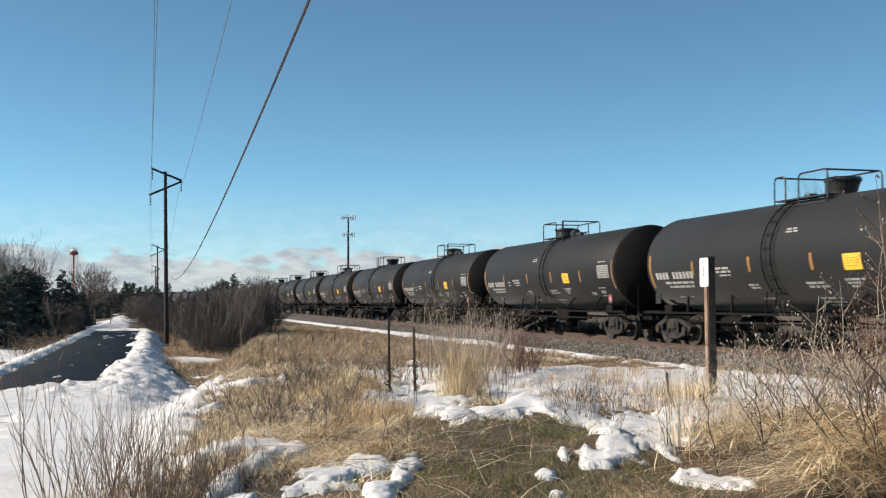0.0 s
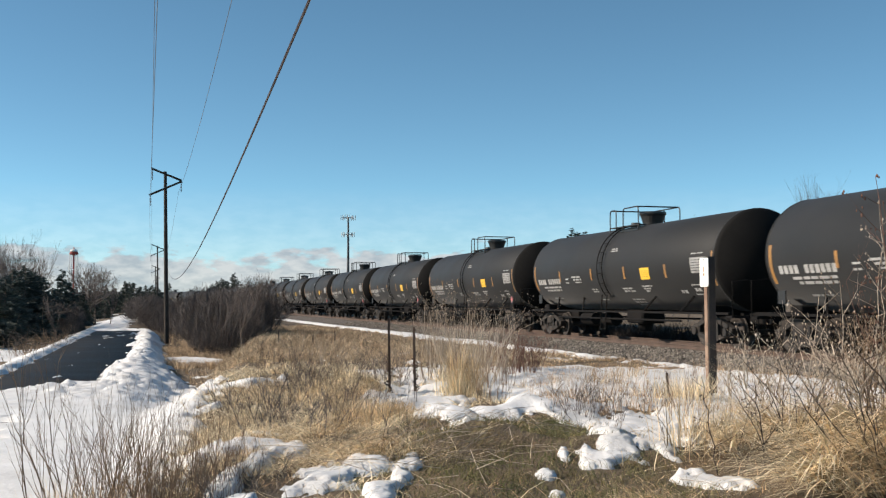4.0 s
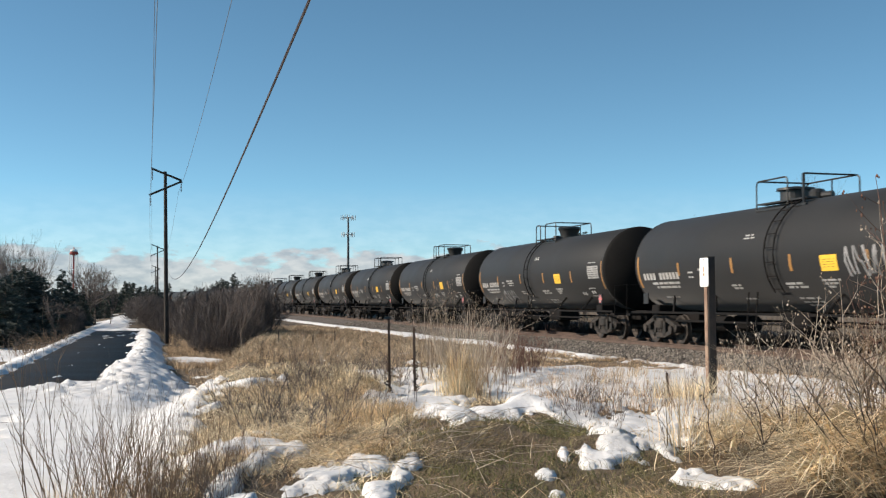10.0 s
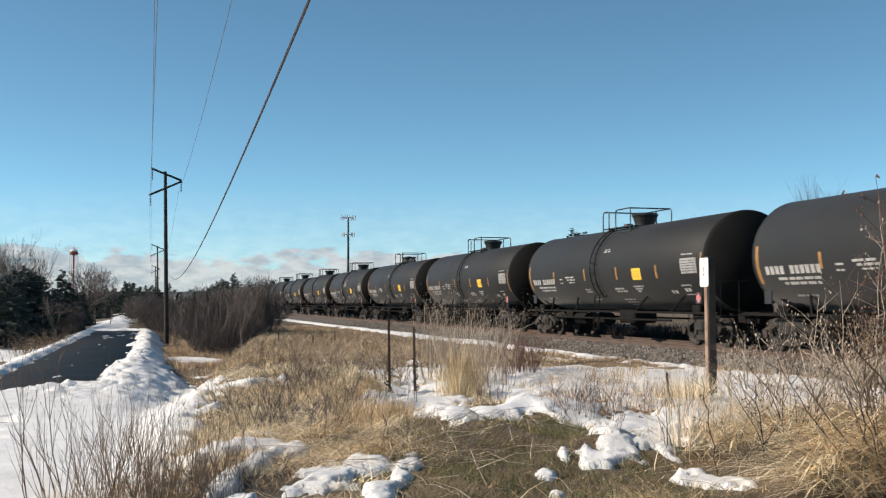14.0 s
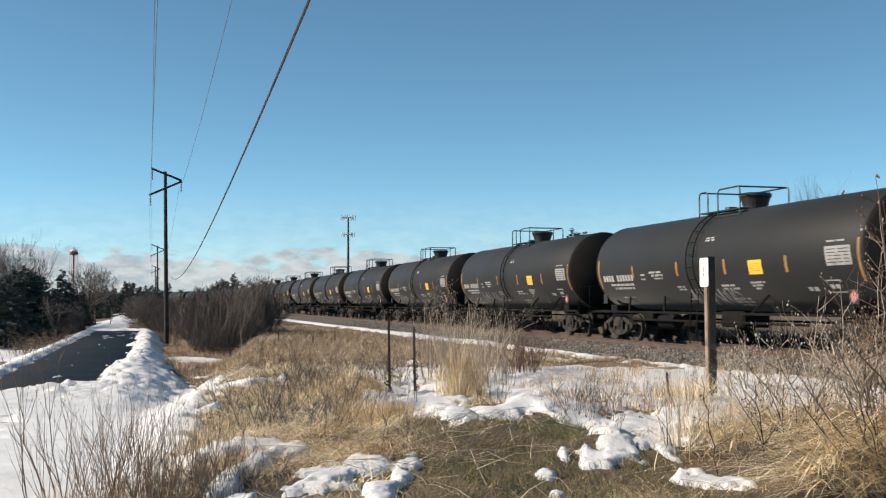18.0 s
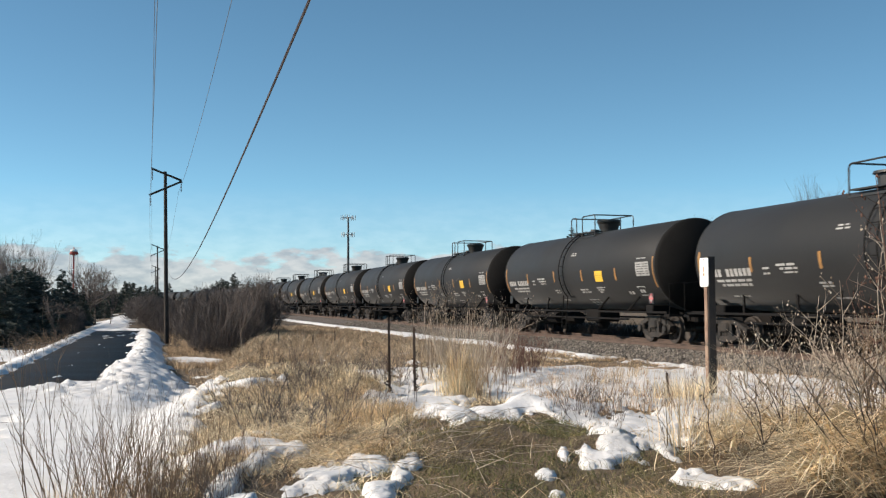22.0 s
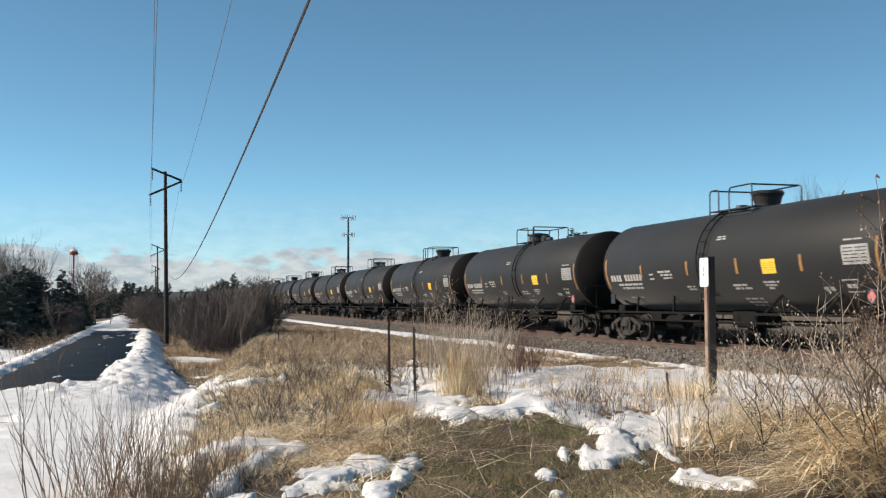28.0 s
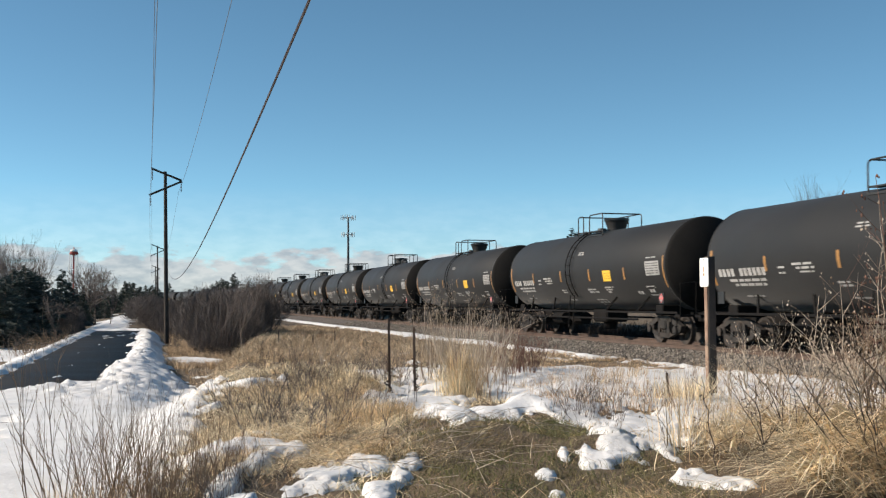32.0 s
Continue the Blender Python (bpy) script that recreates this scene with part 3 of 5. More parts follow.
    blocks = (((4.75, 6.6, 2.04, .07), (4.75, 6.4, 1.92, .07)), ((5.3, 6.2, 1.62, .05),), ((2.55, 3.4, 2.40, .06), (2.45, 3.25, 2.30, .06), (2.45, 3.1, 2.21, .04)),
              ((3.75, 4.05, 2.34, .05), (3.75, 4.05, 2.20, .05)), ((1.25, 1.75, 1.92, .05), (1.1, 1.7, 1.84, .05)), ((.9, 1.5, 1.55, .05),), ((-.68, -.22, 3.31, .04), (-.74, -.2, 3.24, .04)) if kind else ((.42, .85, 3.26, .04), (.36, .9, 3.18, .04)),
              ((-1.75, -.95, 1.92, .055), (-1.85, -1.0, 1.83, .055)), ((-2.0, -1.1, 1.55, .05), (-2.0, -1.1, 1.46, .05), (-1.9, -1.2, 1.38, .05)),
              ((-3.3, -2.55, 1.98, .05), (-3.2, -2.6, 1.90, .05), (-3.1, -2.7, 1.82, .05)), ((-5.5, -5.1, 1.75, .10),))
    for j, block in enumerate(blocks):
        bm = bmesh.new()
        for i, (a, b, z, h) in enumerate(block):
            lines_of_bars(bm, a, b, z, h, (.12, .45), 10 * j + i)
        tagged(part("writing", bm, M["marking_white"], car), kind="stuff")
    bm = bmesh.new()
    decal(bm, -7.22, -6.22, 2.34, 2.80, 3, .05)
    block = part("data_block", bm, M["marking_grey"], car, "pale worn stencil block")
    bm = bmesh.new()
    for k in range(5):
        lines_of_bars(bm, -7.12, -6.26, 2.40 + .078 * k, .022, (.2, .5), 30 + k)
    bmesh.ops.translate(bm, verts=bm.verts, vec=(-.004, 0, .002))
    tagged(part("writing", bm, M["ink"], block), kind="stuff")
    bm = bmesh.new()
    lines_of_bars(bm, -6.95, -6.25, 2.90, .04, (.2, .4), 37)
    tagged(part("writing", bm, M["marking_grey"], car), kind="stuff")
    bm = bmesh.new()
    for z, h in ((1.98, .03), (1.70, .03)):
        decal(bm, -6.55, -5.95, z, z + h, 1)
    for a in (-6.55, -5.98):
        decal(bm, a, a + .03, 1.70, 2.01, 1)
    lines_of_bars(bm, -6.45, -6.05, 1.80, .10, (.1, .2), 50)
    tagged(part("data_block", bm, M["marking_white"], car), "small framed block of white lettering", kind="stuff")
    # red diamond on its holder, at the four corners
    for sx, sy in ((-1, -1), (-1, 1), (1, -1), (1, 1)):
        hold = box(bmesh.new(), (sx * 1.36, sy * 7.12, 1.60), (.03, .34, .34))
        holder = part("placard_holder", hold, M["rail_black"], car)
        if sy < 0:
            bm = bmesh.new()
            c, q = Vector((sx * 1.382, sy * 7.12, 1.60)), .16
            bm.faces.new([bm.verts.new(c + Vector(v)) for v in ((0, 0, q), (0, q, 0), (0, 0, -q), (0, -q, 0))])
            part("placard", bm, M["marking_red"], holder, "red diamond warning placard")
            bm = bmesh.new()
            c.x += sx * .004
            for dz, hw in ((.05, .05), (-.07, .08)):
                bm.faces.new([bm.verts.new(c + Vector(v)) for v in ((0, -hw, dz - .03), (0, hw, dz - .03), (0, hw, dz + .03), (0, -hw, dz + .03))])
            tagged(part("writing", bm, M["marking_white"], holder), kind="stuff")
    # underframe: stub sills, side pipes, braces, saddle
    for sy in (-1, 1):
        bm = box(bmesh.new(), (0, sy * 7.1, 1.02), (.62, 3.1, .34), bevel=.02)
        part("stub_sill", bm, M["underframe"], car)
        bm = box(bmesh.new(), (0, sy * 6.7, 1.22), (2.5, .5, .34), bevel=.03)
        part("saddle", bm, M["underframe"], car)
        bm = box(bmesh.new(), (0, sy * 8.35, 1.06), (2.9, .34, .07))
        part("end_platform", bm, M["underframe"], car)
        bm = bmesh.new()
        rod(bm, (0, sy * 8.6, .86), (0, sy * 9.05, .86), .09, seg=8)
        box(bm, (0, sy * 9.0, .86), (.3, .22, .26), bevel=.03)
        part("coupler", bm, M["bogie_steel"], car)
        for sx in (-1, 1):
            bm = pipe(bmesh.new(), [(sx * 1.42, sy * 8.5, 1.08), (sx * 1.42, sy * 8.5, 2.05), (sx * .9, sy * 8.5, 2.1)], .016, 5)
            part("end_handrail", bm, M["underframe"], car)
            bm = pipe(bmesh.new(), [(sx * 1.40, sy * 8.2, 1.03), (sx * 1.40, sy * 8.2, .5), (sx * 1.40, sy * 7.85, .5), (sx * 1.40, sy * 7.85, 1.03)], .02, 5)
            part("step", bm, M["underframe"], car)
            bm = box(bmesh.new(), (sx * .9, sy * 8.62, 1.5), (.5, .05, .35))
            part("brake_panel", bm, M["underframe"], car) if sx > 0 else bm.free()
    for sx in (-1, 1):
        bm = box(bmesh.new(), (sx * 1.34, 0, 1.15), (.08, 16.4, .065))
        part("side_sill", bm, M["underframe"], car, "long dark steel side beam")
        bm = rod(bmesh.new(), (sx * 1.30, -5.2, .90), (sx * 1.30, 5.2, .90), .035, seg=6)
        part("brake_pipe", bm, M["underframe"], car)
        for y in (-5.2, -2.6, 2.6, 5.2):
            bm = rod(bmesh.new(), (sx * 1.34, y, 1.15), (sx * 1.05, y + (.5 if y > 0 else -.5), 1.72), .04, seg=5)
            part("brace", bm, M["underframe"], car)
    bm = bmesh.new()
    box(bm, (0, 0, .98), (.9, 1.3, .5), bevel=.06)
    rod(bm, (0, 0, .45), (0, 0, .8), .22, .3, 12)
    part("bottom_outlet", bm, M["underframe"], car)
    bm = rod(bmesh.new(), (-.55, 3.2, .85), (-.55, 4.3, .85), .22, seg=12)
    part("brake_cylinder", bm, M["underframe"], car)
    bm = rod(bmesh.new(), (.4, 3.4, .82), (.4, 4.4, .82), .26, seg=12)
    part("air_tank", bm, M["underframe"], car)
    for y in (.42, .86):
        part("hanging_ladder_rail", rod(bmesh.new(), (-1.30, y, 1.75), (-1.38, y, .50), .022, seg=5), M["underframe"], car)
    for z in (.52, .84):
        part("hanging_ladder_rung", rod(bmesh.new(), (-1.36, .42, z), (-1.36, .86, z), .016, seg=5), M["underframe"], car)
    # bogies
    for sy in (-1, 1):
        bm = bmesh.new()
        box(bm, (0, sy * 6.7, .62), (2.3, .42, .32), bevel=.05)
        bogie = part("bogie", bm, M["bogie_steel"], car, "cast steel two-axle bogie")
        for sx in (-1, 1):
            bm = bmesh.new()
            x = sx * 1.02
            for ya, za, yb, zb, r in ((-1.15, .52, -.40, .80, .085), (-.40, .80, .40, .80, .10), (.40, .80, 1.15, .52, .085), (-1.0, .44, -.36, .27, .075), (-.36, .27, .36, .27, .09), (.36, .27, 1.0, .44, .075),
                                      (-.34, .27, -.30, .80, .08), (.34, .27, .30, .80, .08)):
                a, b = Vector((x, sy * 6.7 + ya, za)), Vector((x, sy * 6.7 + yb, zb))
                turn = (b - a).to_track_quat("Y", "Z").to_matrix()
                box(bm, (a + b) / 2, (.16, (b - a).length + .06, r * 1.7), turn)
            for ya in (-.90, .90):
                box(bm, (x, sy * 6.7 + ya, .50), (.2, .36, .30), bevel=.04)
                rod(bm, (x + sx * .02, sy * 6.7 + ya, .47), (x + sx * .17, sy * 6.7 + ya, .47), .12, seg=10)
            part("side_frame", bm, M["bogie_steel"], bogie)
            bm = bmesh.new()
            for k in (-.16, 0, .16):
                rod(bm, (x, sy * 6.7 + k, .34), (x, sy * 6.7 + k, .62), .07, seg=8)
            part("spring_nest", bm, M["bogie_steel"], bogie)
        for ya in (-.90, .90):
            bm = bmesh.new()
            turn = Matrix.Rotation(radians(90), 4, "Y")
            for sx in (-1, 1):
                m = Matrix.Translation((sx * .7535, 0, 0)) @ Matrix.Rotation(radians(90 * sx), 4, "Y")
                lathe(bm, [(.12, -.06), (.13, .05), (.30, .0), (.38, .05), (.455, .055), (.457, -.055), (.485, -.065), (.485, -.085), (.38, -.07), (.30, -.04)], 18, m)
            rod(bm, (-1.0, 0, 0), (1.0, 0, 0), .085, seg=10)
            for k in range(4):
                a = k * math.pi / 2
                for sx in (-1, 1):
                    box(bm, (sx * .79, .24 * math.cos(a), .24 * math.sin(a)), (.03, .06, .06))
            w = part("wheelset", bm, M["wheel_steel"], bogie)
            w.location = (0, sy * 6.7 + ya, .457)
    for child in car.children:
        if not child.name.startswith("bogie"):
            child.location.z += LOW
    return car


def stroke(bm, pts, wide, lift):
    """A sprayed line through (along, height) points, laid on the shell."""
    rows = []
    for k, (y, z) in enumerate(pts):
        ya, za = pts[max(k - 1, 0)]
        yb, zb = pts[min(k + 1, len(pts) - 1)]
        d = math.hypot(yb - ya, zb - za) or 1
        ny, nz = -(zb - za) / d * wide / 2, (yb - ya) / d * wide / 2
        rows.append([bm.verts.new(on_tank(y + q * ny, z + q * nz, lift)) for q in (1, -1)])
    for a, b in zip(rows, rows[1:]):
        bm.faces.new((a[0], b[0], b[1], a[1]))


def scrawl(car, y0, y1, z0, z1, seed):
    """Faded spray-painted letters on one car, each a bent line of its own."""
    r = random.Random(seed)
    y, k = y1, 0
    while y > y0:
        w, high = r.uniform(.25, .45), z1 - z0
        turns = [(r.uniform(-.1, 1.1), q) for q in r.choice(((0, 1, .1, .9), (1, 0, .8, .3), (0, .6, 1, .2, .5), (.9, .1, .4, 1, 0), (.1, 1, .5, 0)))]
        pts = []
        for (ua, va), (ub, vb) in zip(turns, turns[1:]):
            for q in range(6):
                f = q / 6
                f = f * f * (3 - 2 * f)
                pts.append((y - w * (ua + (ub - ua) * (q / 6)), z0 + high * min(1.0, max(0, va + (vb - va) * f + .05 * math.sin(7 * q / 6)))))
        bm = bmesh.new()
        stroke(bm, pts, r.uniform(.05, .10), .008 + .003 * (k % 4))
        part("graffiti", bm, M["spray_paint"], car, "faded grey spray-painted letter").location.z = LOW
        y -= w * r.uniform(.7, 1.0)
        k += 1


# hatch kinds in the order in which the cars go by
KINDS = "110010" "111100" "011001" "101111" "101111" "011010" "011010" "111001" "101101"
COUNT = len(KINDS)
models = [make_car(0), make_car(1)]
cars = []
for k in range(COUNT):
    first = int(KINDS[k]) not in [int(c) for c in KINDS[:k]]
    cars.append(models[int(KINDS[k])] if first else copy_thing(models[int(KINDS[k])], Matrix()))
for k, (ya, yb, za, zb) in {12: (-6.9, -3.7, 2.05, 2.75), 13: (2.6, 4.6, 1.45, 2.0), 21: (-1.6, 1.2, 1.4, 1.85), 22: (2.4, 4.6, 1.4, 1.95), 23: (3.2, 5.4, 1.4, 1.9), 24: (-3.2, -1.2, 1.4, 1.85)}.items():
    scrawl(cars[k], ya, yb, za, zb, k)
scrawl(cars[20], -.55, .25, 2.75, 3.2, 101)
scrawl(cars[20], -4.4, -3.5, 1.85, 2.3, 102)
scrawl(cars[20], 4.3, 5.0, 1.75, 2.0, 103)


# ---------- small things beside the track ----------
def sign_post():
    """A squared wooden post with a white plate on its face towards the path."""
    x, y = 19.0 * (1257 - 784) / 1926, 19.0
    post = empty("marker_post", pose(x, y, .10, 0, -.4, 14.9))
    tagged(post, "squared wooden post with white plate, beside the track", "marker post")
    bm = box(bmesh.new(), (0, 0, .955), (.14, .15, 2.70), bevel=.008)
    part("post", bm, M["post_wood"], post, "dark creosoted square post")
    bm = box(bmesh.new(), (-.079, -.002, .85), (.014, .105, 2.3), bevel=.004)
    part("board", bm, M["board_wood"], post, "weathered tan board nailed to the post")
    bm = bmesh.new()
    rim = []
    for cy, cz, a0 in ((.11, 2.24, 0), (-.11, 2.24, 90), (-.11, 1.82, 180), (.11, 1.82, 270)):
        rim += [(cy + .04 * math.cos(radians(a0 + 18 * k)), cz + .04 * math.sin(radians(a0 + 18 * k))) for k in range(6)]
    front, back = [bm.verts.new((-.109, a, b)) for a, b in rim], [bm.verts.new((-.097, a, b)) for a, b in rim]
    bm.faces.new(front), bm.faces.new(back[::-1])
    for k in range(len(rim)):
        q = (k + 1) % len(rim)
        bm.faces.new((front[k], back[k], back[q], front[q]))
    bmesh.ops.recalc_face_normals(bm, faces=bm.faces)
    plate = part("plate", bm, M["sign_white"], post, "white plate with rounded corners")
    bm = bmesh.new()
    for z, hw, h in ((2.08, .016, .1), (1.99, .022, .05)):
        box(bm, (-.1105, 0, z), (.002, hw * 2, h))
    tagged(part("writing", bm, M["marking_orange"], plate), kind="stuff")
    for z in (2.25, 1.81):
        part("bolt", rod(bmesh.new(), (-.108, 0, z), (-.115, 0, z), .012, seg=8), M["post_steel"], plate)


sign_post()


def fence_stake(x, y, high, lean, twisted=False):
    stake = empty("fence_stake", pose(x, y, land_at(x, y) - .05, lean, -lean, random.uniform(0, 90)))
    tagged(stake, "rusty steel fence stake standing in the grass", "fence stake", "stakes of the old fence")
    bm = bmesh.new()
    box(bm, (0, 0, high / 2), (.04, .008, high))
    box(bm, (0, .016, high / 2), (.008, .034, high))
    part("post", bm, M["post_steel"], stake)
    for k in range(int(high / .15)):
        part("stud", box(bmesh.new(), (0, -.008, .1 + k * .15), (.02, .012, .03)), M["post_steel"], stake)
    if twisted:
        for k in range(4):
            pts = [(.05 * math.cos(a * 2.1 + k) + .05 * random.uniform(-1, 1), .05 * math.sin(a * 2.1 + k), .06 + a * (.05 + .008 * k)) for a in range(11)]
            part("wire_loop", pipe(bmesh.new(), pts, .008, 4), M["post_steel"], stake)


def image_place(px, depth):
    return (px - 784) / 1926 * depth, depth


for px, depth, high, lean, tw in ((690, 18.6, 1.38, 1.2, True), (736, 18.9, 1.20, -1.5, True), (1181, 18.2, .52, 3, False), (555, 40, .45, 1, False), (594, 42, .55, -1, False), (494, 42, .6, 1, False), (858, 30, .7, 2, False)):
    fence_stake(*image_place(px, depth), high, lean, tw)


# ---------- poles, wires and towers ----------
POLE_LINE = [(-16.45, 65.0), (-39.2, 150.0), (-61.9, 235.0), (-84.0, 320.0)]


def utility_pole(x, y, top):
    base = land_at(x, y) - .6
    pole = empty("utility_pole", pose(x, y, base, 0, -1.1, 14.9))
    tagged(pole, "dark wooden utility pole with three slanted arms", "utility pole", "poles along the path")
    high = top - base
    bm = rod(bmesh.new(), (0, 0, 0), (0, 0, high), .145, .095, 14)
    part("shaft", bm, M["pole_wood"], pole)
    for (xa, za), (xb, zb) in (((-.80, .22), (.95, -.50)), ((.95, -.55), (-.95, -1.38))):
        d = Vector((xb - xa, 0, zb - za))
        bm = box(bmesh.new(), ((xa + xb) / 2, -.14, high + (za + zb) / 2 - .05), (d.length, .10, .12), d.to_track_quat("X", "Z").to_matrix(), .01)
        part("arm", bm, M["pole_wood"], pole)
    for xa, za in ((-.75, .18), (.92, -.52), (-.88, -1.36)):
        bm = bmesh.new()
        for k in range(6):
            rod(bm, (xa, -.14, high + za - .18 - k * .095), (xa, -.14, high + za - .13 - k * .095), .05, .03, 8)
        rod(bm, (xa, -.14, high + za - .72), (xa, -.14, high + za), .015, seg=5)
        part("insulator", bm, M["insulator"], pole)
    return pole


for x, y in POLE_LINE:
    utility_pole(x, y, EYE + 7.85)


def span(name, a, b, sag, r, label, mat, steps=48):
    """A wire that hangs between two points."""
    a, b = Vector(a), Vector(b)
    pts = []
    for k in range(steps + 1):
        t = k / steps
        p = a.lerp(b, t)
        p.z -= 4 * sag * t * (1 - t)
        pts.append(p)
    ob = link_mesh(name, pipe(bmesh.new(), pts, r, 5), mat)
    return tagged(ob, label, "cable")


# pole line direction: x falls by 0.2675 for each metre ahead
def line_x(offset, y):
    return offset - 0.2663 * y


Z_HI, Z_R, Z_LO = EYE + 7.85 - .55, EYE + 7.85 - 1.25, EYE + 7.85 - 2.1
for near, off, z in ((.08, -.17, Z_HI), (1.27, 1.45, Z_R), (.22, -.27, Z_LO)):
    ys, offs = [-20] + [p[1] for p in POLE_LINE], [near] + [off] * len(POLE_LINE)
    for k in range(len(POLE_LINE)):
        a, b = (line_x(offs[k], ys[k]), ys[k], z), (line_x(offs[k + 1], ys[k + 1]), ys[k + 1], z)
        span("power_line", a, b, 1.15, .007, "thin bare power line between utility poles", M["wire"])
span("cable", (line_x(1.93, -2), -2, EYE + 4.95), (line_x(1.93, 150), 150, EYE + 4.75), 3.0, .02, "thick dark sagging cable over the path", M["cable"])


def cell_tower():
    y = 330.0
    x = (616 - 784) / 1926 * y
    t = empty("cell_tower", pose(x, y, -.5))
    tagged(t, "slim grey cell tower with two rings of antennas", "cell tower")
    u = y / 1926
    top = EYE + (536 - 384) * u + .5
    # the mast's backlit darkness is put into its colour
    part("mast", rod(bmesh.new(), (0, 0, 0), (0, 0, top), .50, .26, 14), M["tower_steel"], t)
    for z, w in ((top - .3, 2.0), (top - 5.4, 1.7)):
        for k in range(3):
            a = 2 * math.pi * k / 3 + .5
            d, e = Vector((math.cos(a), math.sin(a), 0)), Vector((-math.sin(a), math.cos(a), 0))
            bm = bmesh.new()
            rod(bm, Vector((0, 0, z)), d * w * .75 + Vector((0, 0, z)), .08, seg=6)
            rod(bm, d * w * .75 - e * w * .8 + Vector((0, 0, z)), d * w * .75 + e * w * .8 + Vector((0, 0, z)), .07, seg=6)
            arm = part("antenna_arm", bm, M["galvanised"], t)
            for q in (-.75, 0, .75):
                c = d * (w * .75 + .15) + e * w * q + Vector((0, 0, z))
                part("antenna", box(bmesh.new(), c, (.2, .2, 1.5), bevel=.03), M["antenna_white"], arm)
    for k in (-.9, -.3, .4):
        part("whip", rod(bmesh.new(), (k, 0, top - .2), (k, 0, top + .9), .05, seg=5), M["galvanised"], t)


cell_tower()


def water_tower():
    y = 520.0
    u = y / 1926
    x = (130 - 784) * u
    t = empty("water_tower", pose(x, y, -.5))
    tagged(t, "red and white water tower on slender legs", "water tower")
    zc = EYE + .5 + (536 - 449) * u
    R = 6.8 * u
    m = Matrix.Translation((0, 0, zc))
    part("tank", lathe(bmesh.new(), [(.3, -.55 * R), (.75 * R, -.40 * R), (R, -.1 * R), (R, .45 * R)], 28, m), M["tower_red"], t, "red tank bowl")
    part("dome", lathe(bmesh.new(), [(R, .45 * R), (.86 * R, .85 * R), (.5 * R, 1.12 * R), (.1, 1.25 * R)], 28, m), M["tower_white"], t, "white domed tank roof", True)
    part("balcony", lathe(bmesh.new(), [(R, -.16 * R), (1.22 * R, -.16 * R), (1.22 * R, .06 * R), (1.18 * R, .06 * R), (1.18 * R, -.1 * R), (R, -.1 * R)], 28, m), M["tower_red"], t)
    part("finial", rod(bmesh.new(), (0, 0, zc + 1.2 * R), (0, 0, zc + 1.7 * R), .35, .15, 8), M["tower_red"], t)
    part("riser", rod(bmesh.new(), (0, 0, 0), (0, 0, zc - .4 * R), .34, .42, 12), M["tower_red"], t)
    for k in range(6):
        a = k * math.pi / 3 + .3
        part("leg", rod(bmesh.new(), (1.5 * R * math.cos(a), 1.5 * R * math.sin(a), 0), (.95 * R * math.cos(a), .95 * R * math.sin(a), zc), .17, .14, 8), M["tower_white"], t)
        for f in (.35, .7):
            b = a + math.pi / 3
            rr = (1.5 - .55 * f) * R
            part("tie", rod(bmesh.new(), (rr * math.cos(a), rr * math.sin(a), f * zc), (rr * math.cos(b), rr * math.sin(b), f * zc), .1, seg=5), M["tower_white"], t)


water_tower()


# ---------- plants ----------
def tube_net(segments, sides=3):
    """Vertices and faces of many thin tapered twigs: (start, end, r0, r1)."""
    A = np.array([s[0] for s in segments]); B = np.array([s[1] for s in segments])
    r0 = np.array([s[2] for s in segments]); r1 = np.array([s[3] for s in segments])
    d = B - A
    d /= np.maximum(np.linalg.norm(d, axis=1, keepdims=True), 1e-6)
    up = np.where(np.abs(d[:, 2:3]) > .9, np.array([[1.0, 0, 0]]), np.array([[0, 0, 1.0]]))
    u = np.cross(d, up)
    u /= np.linalg.norm(u, axis=1, keepdims=True)
    v = np.cross(d, u)
    n = len(A)
    verts = np.zeros((n, 2 * sides, 3))
    for k in range(sides):
        a = 2 * math.pi * k / sides
        o = math.cos(a) * u + math.sin(a) * v
        verts[:, k] = A + o * r0[:, None]
        verts[:, sides + k] = B + o * r1[:, None]
    faces = []
    base = np.arange(n) * 2 * sides
    for k in range(sides):
        q = (k + 1) % sides
        faces.append(np.column_stack([base + k, base + q, base + sides + q, base + sides + k]))
    return verts.reshape(-1, 3), np.vstack(faces)


def grow(r, start, way, length, radius, depth, out, spread=.6, fork=(2, 3), steps=3, lift=.08, tips=None, taper=.6, kink=.16):
    """Branches that bend and fork."""
    p, d = np.array(start, float), np.array(way, float)
    d /= np.linalg.norm(d)
    for k in range(steps):
        d = d + np.array([r.uniform(-1, 1), r.uniform(-1, 1), r.uniform(-.5, .5)]) * kink + np.array([0, 0, lift])
        d /= np.linalg.norm(d)
        q = p + d * length / steps
        ra, rb = radius * (1 - (1 - taper) * k / steps), radius * (1 - (1 - taper) * (k + 1) / steps)
        out.append((p, q, ra, rb))
        p = q
        if depth > 0 and k < steps - 1 and r.random() < .55:
            e = d + np.array([r.uniform(-1, 1), r.uniform(-1, 1), r.uniform(-.2, .6)]) * spread
            grow(r, p, e, length * r.uniform(.4, .65), rb * .6, depth - 1, out, spread, fork, steps, lift, tips, taper, kink)
    if depth > 0:
        for _ in range(r.randint(*fork)):
            e = d + np.array([r.uniform(-1, 1), r.uniform(-1, 1), r.uniform(-.3, .6)]) * spread
            grow(r, p, e, length * r.uniform(.5, .8), radius * taper * .75, depth - 1, out, spread, fork, steps, lift, tips, taper, kink)
    elif tips is not None:
        tips.append(p)


